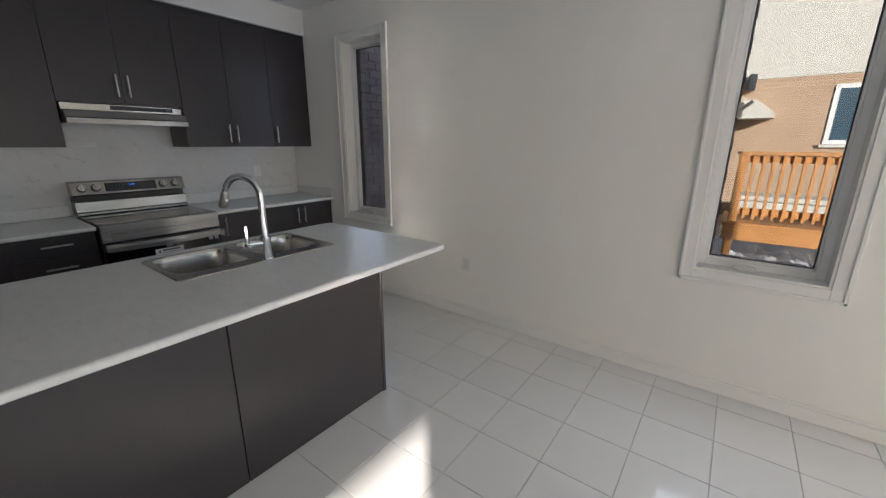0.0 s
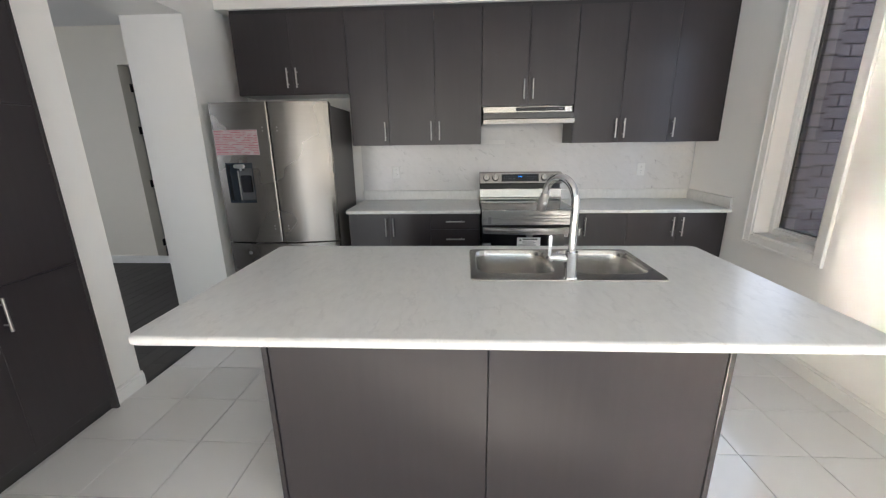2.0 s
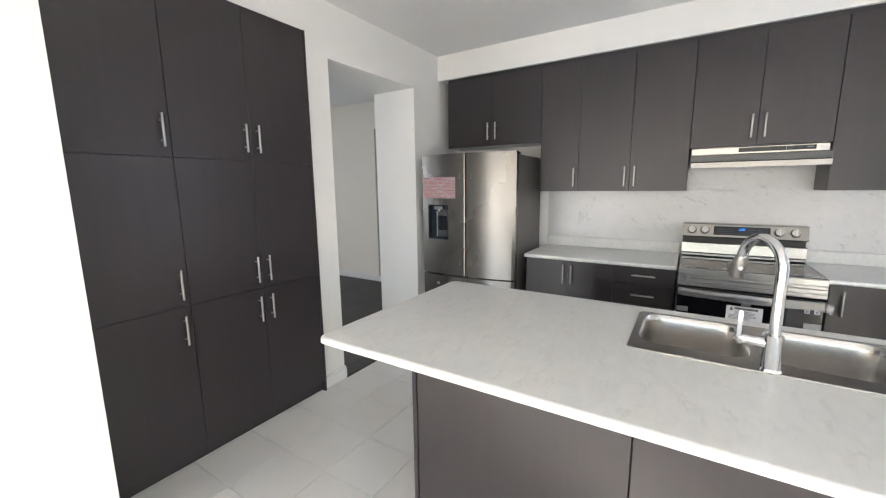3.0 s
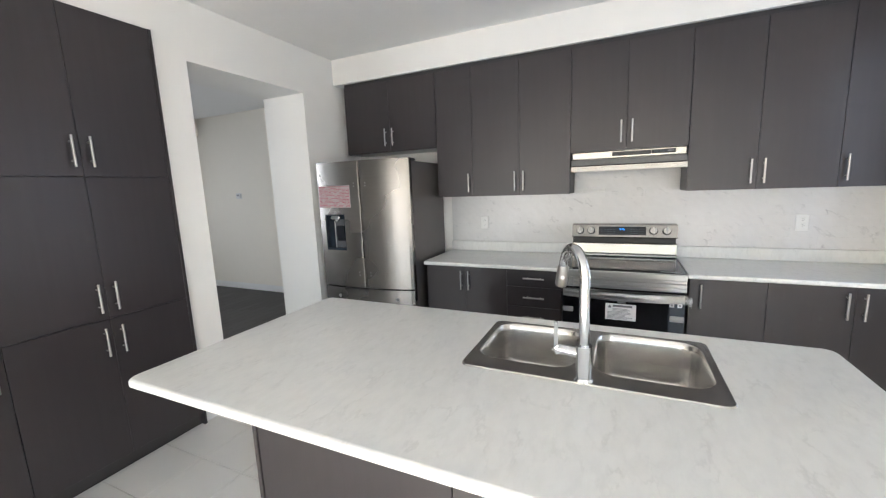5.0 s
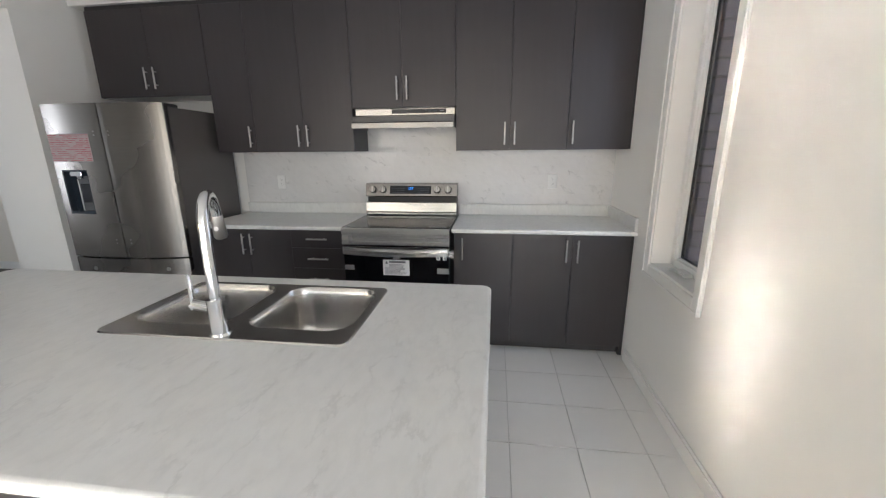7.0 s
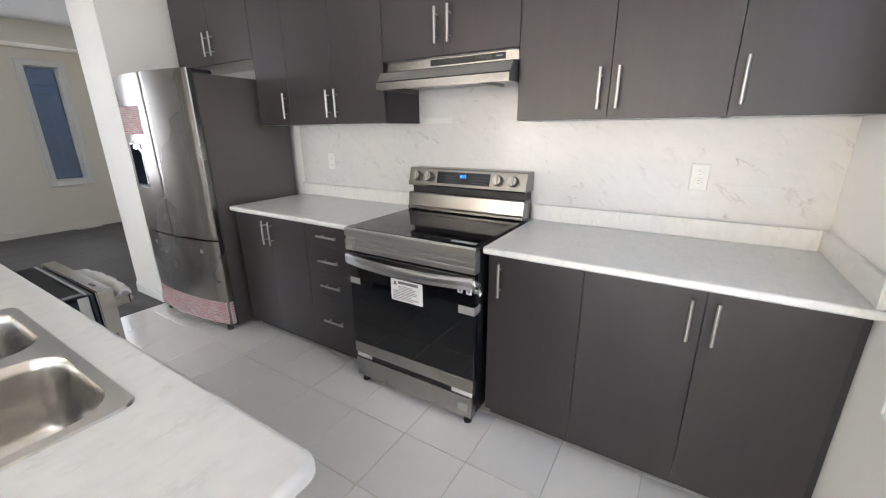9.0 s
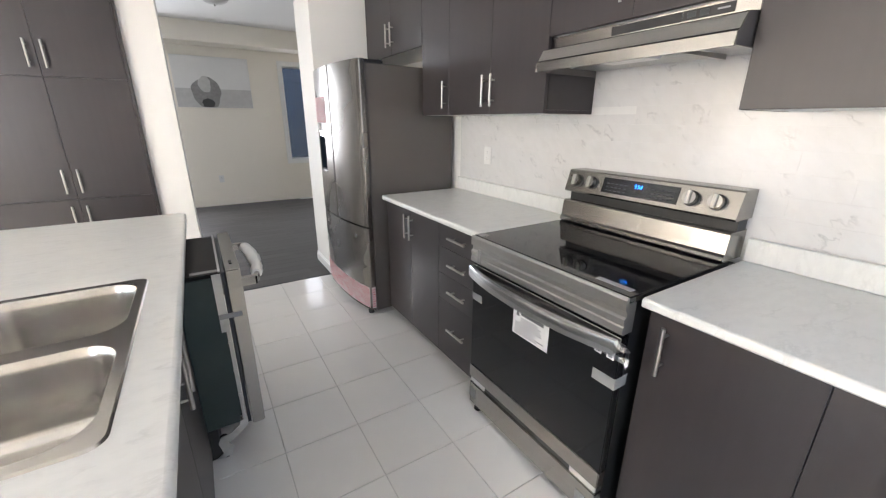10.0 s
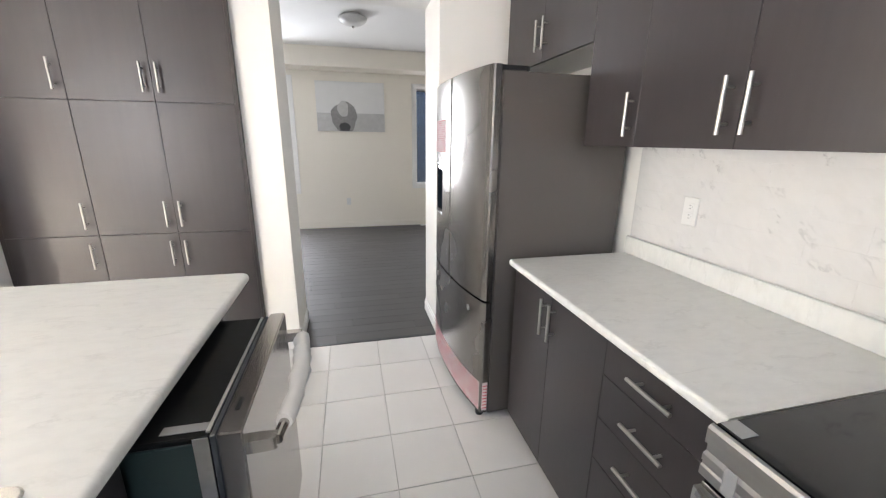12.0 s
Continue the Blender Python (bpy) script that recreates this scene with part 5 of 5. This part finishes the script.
back = thing("garden_house", (6.0, 14.0, -0.62), "tan brick house with cream siding seen through the window", "house")
part("wall_core", boxm((2.5, 12.990, -0.62), (11.0, 18.0, 2.86)), MORTART, back, "pale mortar")
part("upper_wall", boxm((2.5, 12.96, 2.8605), (11.0, 18.0, 6.4)), SIDING, back, "cream upper wall")
for i in range(56):
    part("siding_batten", boxm((2.6 + i * 0.15, 12.9565, 2.862), (2.612 + i * 0.15, 12.9595, 6.4)), SIDING, back)
part("roof", prism(bmesh.new(), [(2.0, 6.4), (11.5, 6.4), (6.75, 8.6)], "y", 12.5, 18.4), SHINGLE, back, "dark shingle roof")
verts, faces = [], []
for rr in range(39):
    for cc in range(40):
        x = 2.52 + (cc + (0.5 if rr % 2 else 0)) * 0.208
        z = -0.6 + rr * 0.0885
        if x + 0.12 > 5.45 and x + 0.08 < 6.25 and 1.45 < z + 0.04 < 2.68:
            continue
        i = len(verts)
        verts += [(x, 12.986, z), (x + 0.197, 12.986, z), (x + 0.197, 12.986, z + 0.0785), (x, 12.986, z + 0.0785), (x, 13.001, z), (x + 0.197, 13.001, z), (x + 0.197, 13.001, z + 0.0785), (x, 13.001, z + 0.0785)]
        faces += [(i, i + 1, i + 2, i + 3), (i + 1, i + 5, i + 6, i + 2), (i + 3, i + 2, i + 6, i + 7), (i + 4, i, i + 3, i + 7), (i + 5, i + 4, i, i + 1)]
me = bpy.data.meshes.new("brick_courses")
me.from_pydata([tuple(Vector(v) - origin(back)) for v in verts], [], faces)
me.materials.append(BRICKT)
o = new("brick_courses", me)
o.parent = back
tagged(o, "tan brick courses", kind="stuff")
bm = boxes(((5.46, 12.95, 1.50), (5.54, 13.01, 2.66)), ((6.16, 12.95, 1.50), (6.24, 13.01, 2.66)), ((5.54, 12.95, 2.58), (6.16, 13.01, 2.66)), ((5.54, 12.95, 1.50), (6.16, 13.01, 1.58)))
nw = part("window", bm, VINYL, back, "white framed window")
part("pane", boxm((5.54, 12.97, 1.58), (6.16, 12.985, 2.58)), mat("dark_pane", (0.05, 0.09, 0.13), 0.08, spread=0.2, scale=3), nw, "dark reflecting pane")
part("sill", boxm((5.40, 12.90, 1.43), (6.30, 12.985, 1.495), 0.01), SIDING, nw, "cream sill")
wl = part("wall_light", boxm((4.02, 12.70, 2.62), (4.16, 12.94, 2.95), 0.02), GASKET, back, "dark wall light by the siding")
part("wall_light_arm", boxm((4.05, 12.9405, 2.74), (4.13, 12.985, 2.84), 0.005), GASKET, wl)
bm = prism(bmesh.new(), [(3.2, 2.02), (4.56, 2.02), (4.56, 2.12), (4.20, 2.40), (3.2, 2.40)], "y", 12.3, 12.94)
part("porch_gable", bm, SIDING, back, "cream porch gable")

deck = thing("timber_deck", (5.5, 8.3, -0.62), "orange stained timber deck with a baluster railing", "deck")
part("rim_beam", boxm((4.08, 7.44, 0.335), (8.2, 7.48, 0.52), 0.004), CEDAR, deck)
part("side_beam", boxm((4.08, 7.4805, 0.335), (4.12, 8.4, 0.52), 0.004), CEDAR, deck)
for i in range(7):
    part("deck_board", boxm((4.06, 7.42 + i * 0.143, 0.522), (8.2, 7.42 + i * 0.143 + 0.137, 0.555), 0.003), CEDAR, deck)
for x in (4.16, 5.45, 6.75, 8.05):
    part("post", boxm((x - 0.045, 7.50, -0.62), (x + 0.045, 7.59, 1.36), 0.004), CEDAR, deck)
part("top_rail", boxm((4.09, 7.485, 1.361), (8.2, 7.625, 1.40), 0.005), CEDAR, deck)
for z in (0.64, 1.27):
    part("rail", boxm((4.21, 7.545, z), (8.0, 7.583, z + 0.085), 0.003), CEDAR, deck)
for i in range(40):
    x = 4.265 + i * 0.092
    if min(abs(x - q) for q in (5.45, 6.75)) > 0.065:
        part("baluster", boxm((x - 0.016, 7.512, 0.60), (x + 0.016, 7.544, 1.36), 0.003), CEDAR, deck)
bx = thing("storage_chest", (5.1, 11.5, -0.62), "low cream chest behind the deck railing", "chest")
part("chest_body", boxm((4.2, 11.2, -0.62), (6.6, 11.9, 0.42), 0.02), SIDING, bx)
part("chest_lid", boxm((4.15, 11.15, 0.421), (6.65, 11.95, 0.52), 0.02), SIDING, bx)
bm = bmesh.new()
bmesh.ops.create_grid(bm, x_segments=40, y_segments=24, size=0.5)
for v in bm.verts:
    v.co = Vector((4.75 + v.co.x * 1.5, 8.9 + v.co.y * 1.6, -0.13 + 0.16 * abs(noise.noise(v.co * 6)) + 0.05 * noise.noise(v.co * 17)))
bmesh.ops.solidify(bm, geom=bm.faces[:], thickness=0.006)
tagged(part("tarpaulin", bm, TARPM, smooth=True), "crumpled grey tarpaulin lying on bare ground", "tarpaulin")

side_house = thing("side_house", (0.0, -9.0, -0.62), "blue-grey house in shade outside the dining room windows", "house")
part("wall_core", boxm((-9.0, -13.0, -0.62), (5.2, -7.2, 6.2)), BRICKD, side_house, "dark brick wall")
for i in range(42):
    part("siding_course", prism(bmesh.new(), [(-7.199, -0.6 + i * 0.16), (-7.16, -0.6 + i * 0.16), (-7.185, -0.445 + i * 0.16), (-7.199, -0.445 + i * 0.16)], "x", -9.0, 5.2), LEAN, side_house)
part("roof", prism(bmesh.new(), [(-13.5, 6.2), (-6.7, 6.2), (-10.1, 8.2)], "x", -9.4, 5.6), SHINGLE, side_house, "dark shingle roof")

# ---- floor tiles, wall tiles and floor boards ----
T, GAP = 0.3333, 0.0035
X0, Y0 = 0.904 - 3 * T, 1.0165 - 3 * T - 0.0005
me = bpy.data.meshes.new("tile")
bm = boxm((GAP / 2, GAP / 2, -0.0058), (T - GAP / 2, T - GAP / 2, 0.0), 0.0012)
bm.to_mesh(me)
bm.free()
me.materials.append(TILE)
rest = bmesh.new()
count = 0
for i in range(0, 30):
    for j in range(-10, 13):
        x, y = X0 + i * T, Y0 + j * T
        xa, xb, ya, yb = max(x + GAP / 2, 0.001), min(x + T - GAP / 2, 9.5), y + GAP / 2, min(y + T - GAP / 2, YR)
        if y < 0 and x + T < 3.6:
            ya = max(ya, 0.0)
        if y < 0 and x >= 3.25:
            xa = max(xa, 3.56)
        if xb - xa < 0.004 or yb - ya < 0.004:
            continue
        whole = xb - xa > T - GAP - 0.001 and yb - ya > T - GAP - 0.001
        if whole and 0.5 < x < 5.2 and y > -0.05 and count < 298:
            o = new("tile", me)
            o.parent = floor
            o.location = (x, y, 0)
            count += 1
        else:
            box(rest, (xa, ya, -0.0058), (xb, yb, 0.0))
tagged(part("edge_tiles", rest, TILE, floor, "cut and farther floor tiles"), kind="stuff")

rh, rl = 0.0765, 0.305
me = bpy.data.meshes.new("wall_tile")
bm = boxm((0, 0.0003, 0.0003), (0.0007, rl - 0.0003, rh - 0.0003), 0.00015)
bm.to_mesh(me)
bm.free()
me.materials.append(SPLASH)
for rr in range(-1, 10):
    z0 = 1.0085 + rr * rh
    for cc in range(-1, 12):
        y0 = 1.0525 + (cc + (0.5 if rr % 2 else 0.0)) * rl
        lo, hi = (1.0525, YR - 0.0005) if z0 < 1.40 else (2.190, 2.955)
        za, zb = max(z0, 1.0025), min(z0 + rh, 1.434 if z0 < 1.40 and z0 + rh > 1.434 and not (2.19 < y0 < 2.9) else 1.741)
        ya, yb = max(y0, lo), min(y0 + rl, hi)
        if yb - ya < 0.01 or zb - za < 0.006 or z0 < 0.9:
            continue
        if yb - ya > rl - 0.001 and zb - za > rh - 0.001:
            o = new("wall_tile", me)
            o.location = (0.0082, y0, z0)
        else:
            o = part("wall_tile", boxm((0.0, 0.0003, 0.0003), (0.0007, yb - ya - 0.0003, zb - za - 0.0003), 0.00015), SPLASH)
            o.location = (0.0082, ya, za)
        o.parent = splash

me = bpy.data.meshes.new("floor_board")
bm = boxm((0.0006, 0.0006, -0.0098), (1.4994, 0.1244, 0.0), 0.0012)
bm.to_mesh(me)
bm.free()
me.materials.append(WOODF)
rb = random.Random(8)
for j in range(33):
    y = -0.0135 - (j + 1) * 0.125
    if y < FAR:
        break
    x = -2.04 + rb.uniform(-1.2, 0.0)
    while x < 3.42:
        a, b = max(x, -2.04), min(x + 1.5, 3.425)
        if b - a > 1.499:
            o = new("floor_board", me)
            o.location = (x, y, 0)
            o.parent = dining_floor
        elif b - a > 0.01:
            o = part("floor_board", boxm((0.0006, 0.0006, -0.0098), (b - a - 0.0006, 0.1244, 0.0), 0.0012), WOODF)
            o.location = (a, y, 0)
            o.parent = dining_floor
        x += 1.5
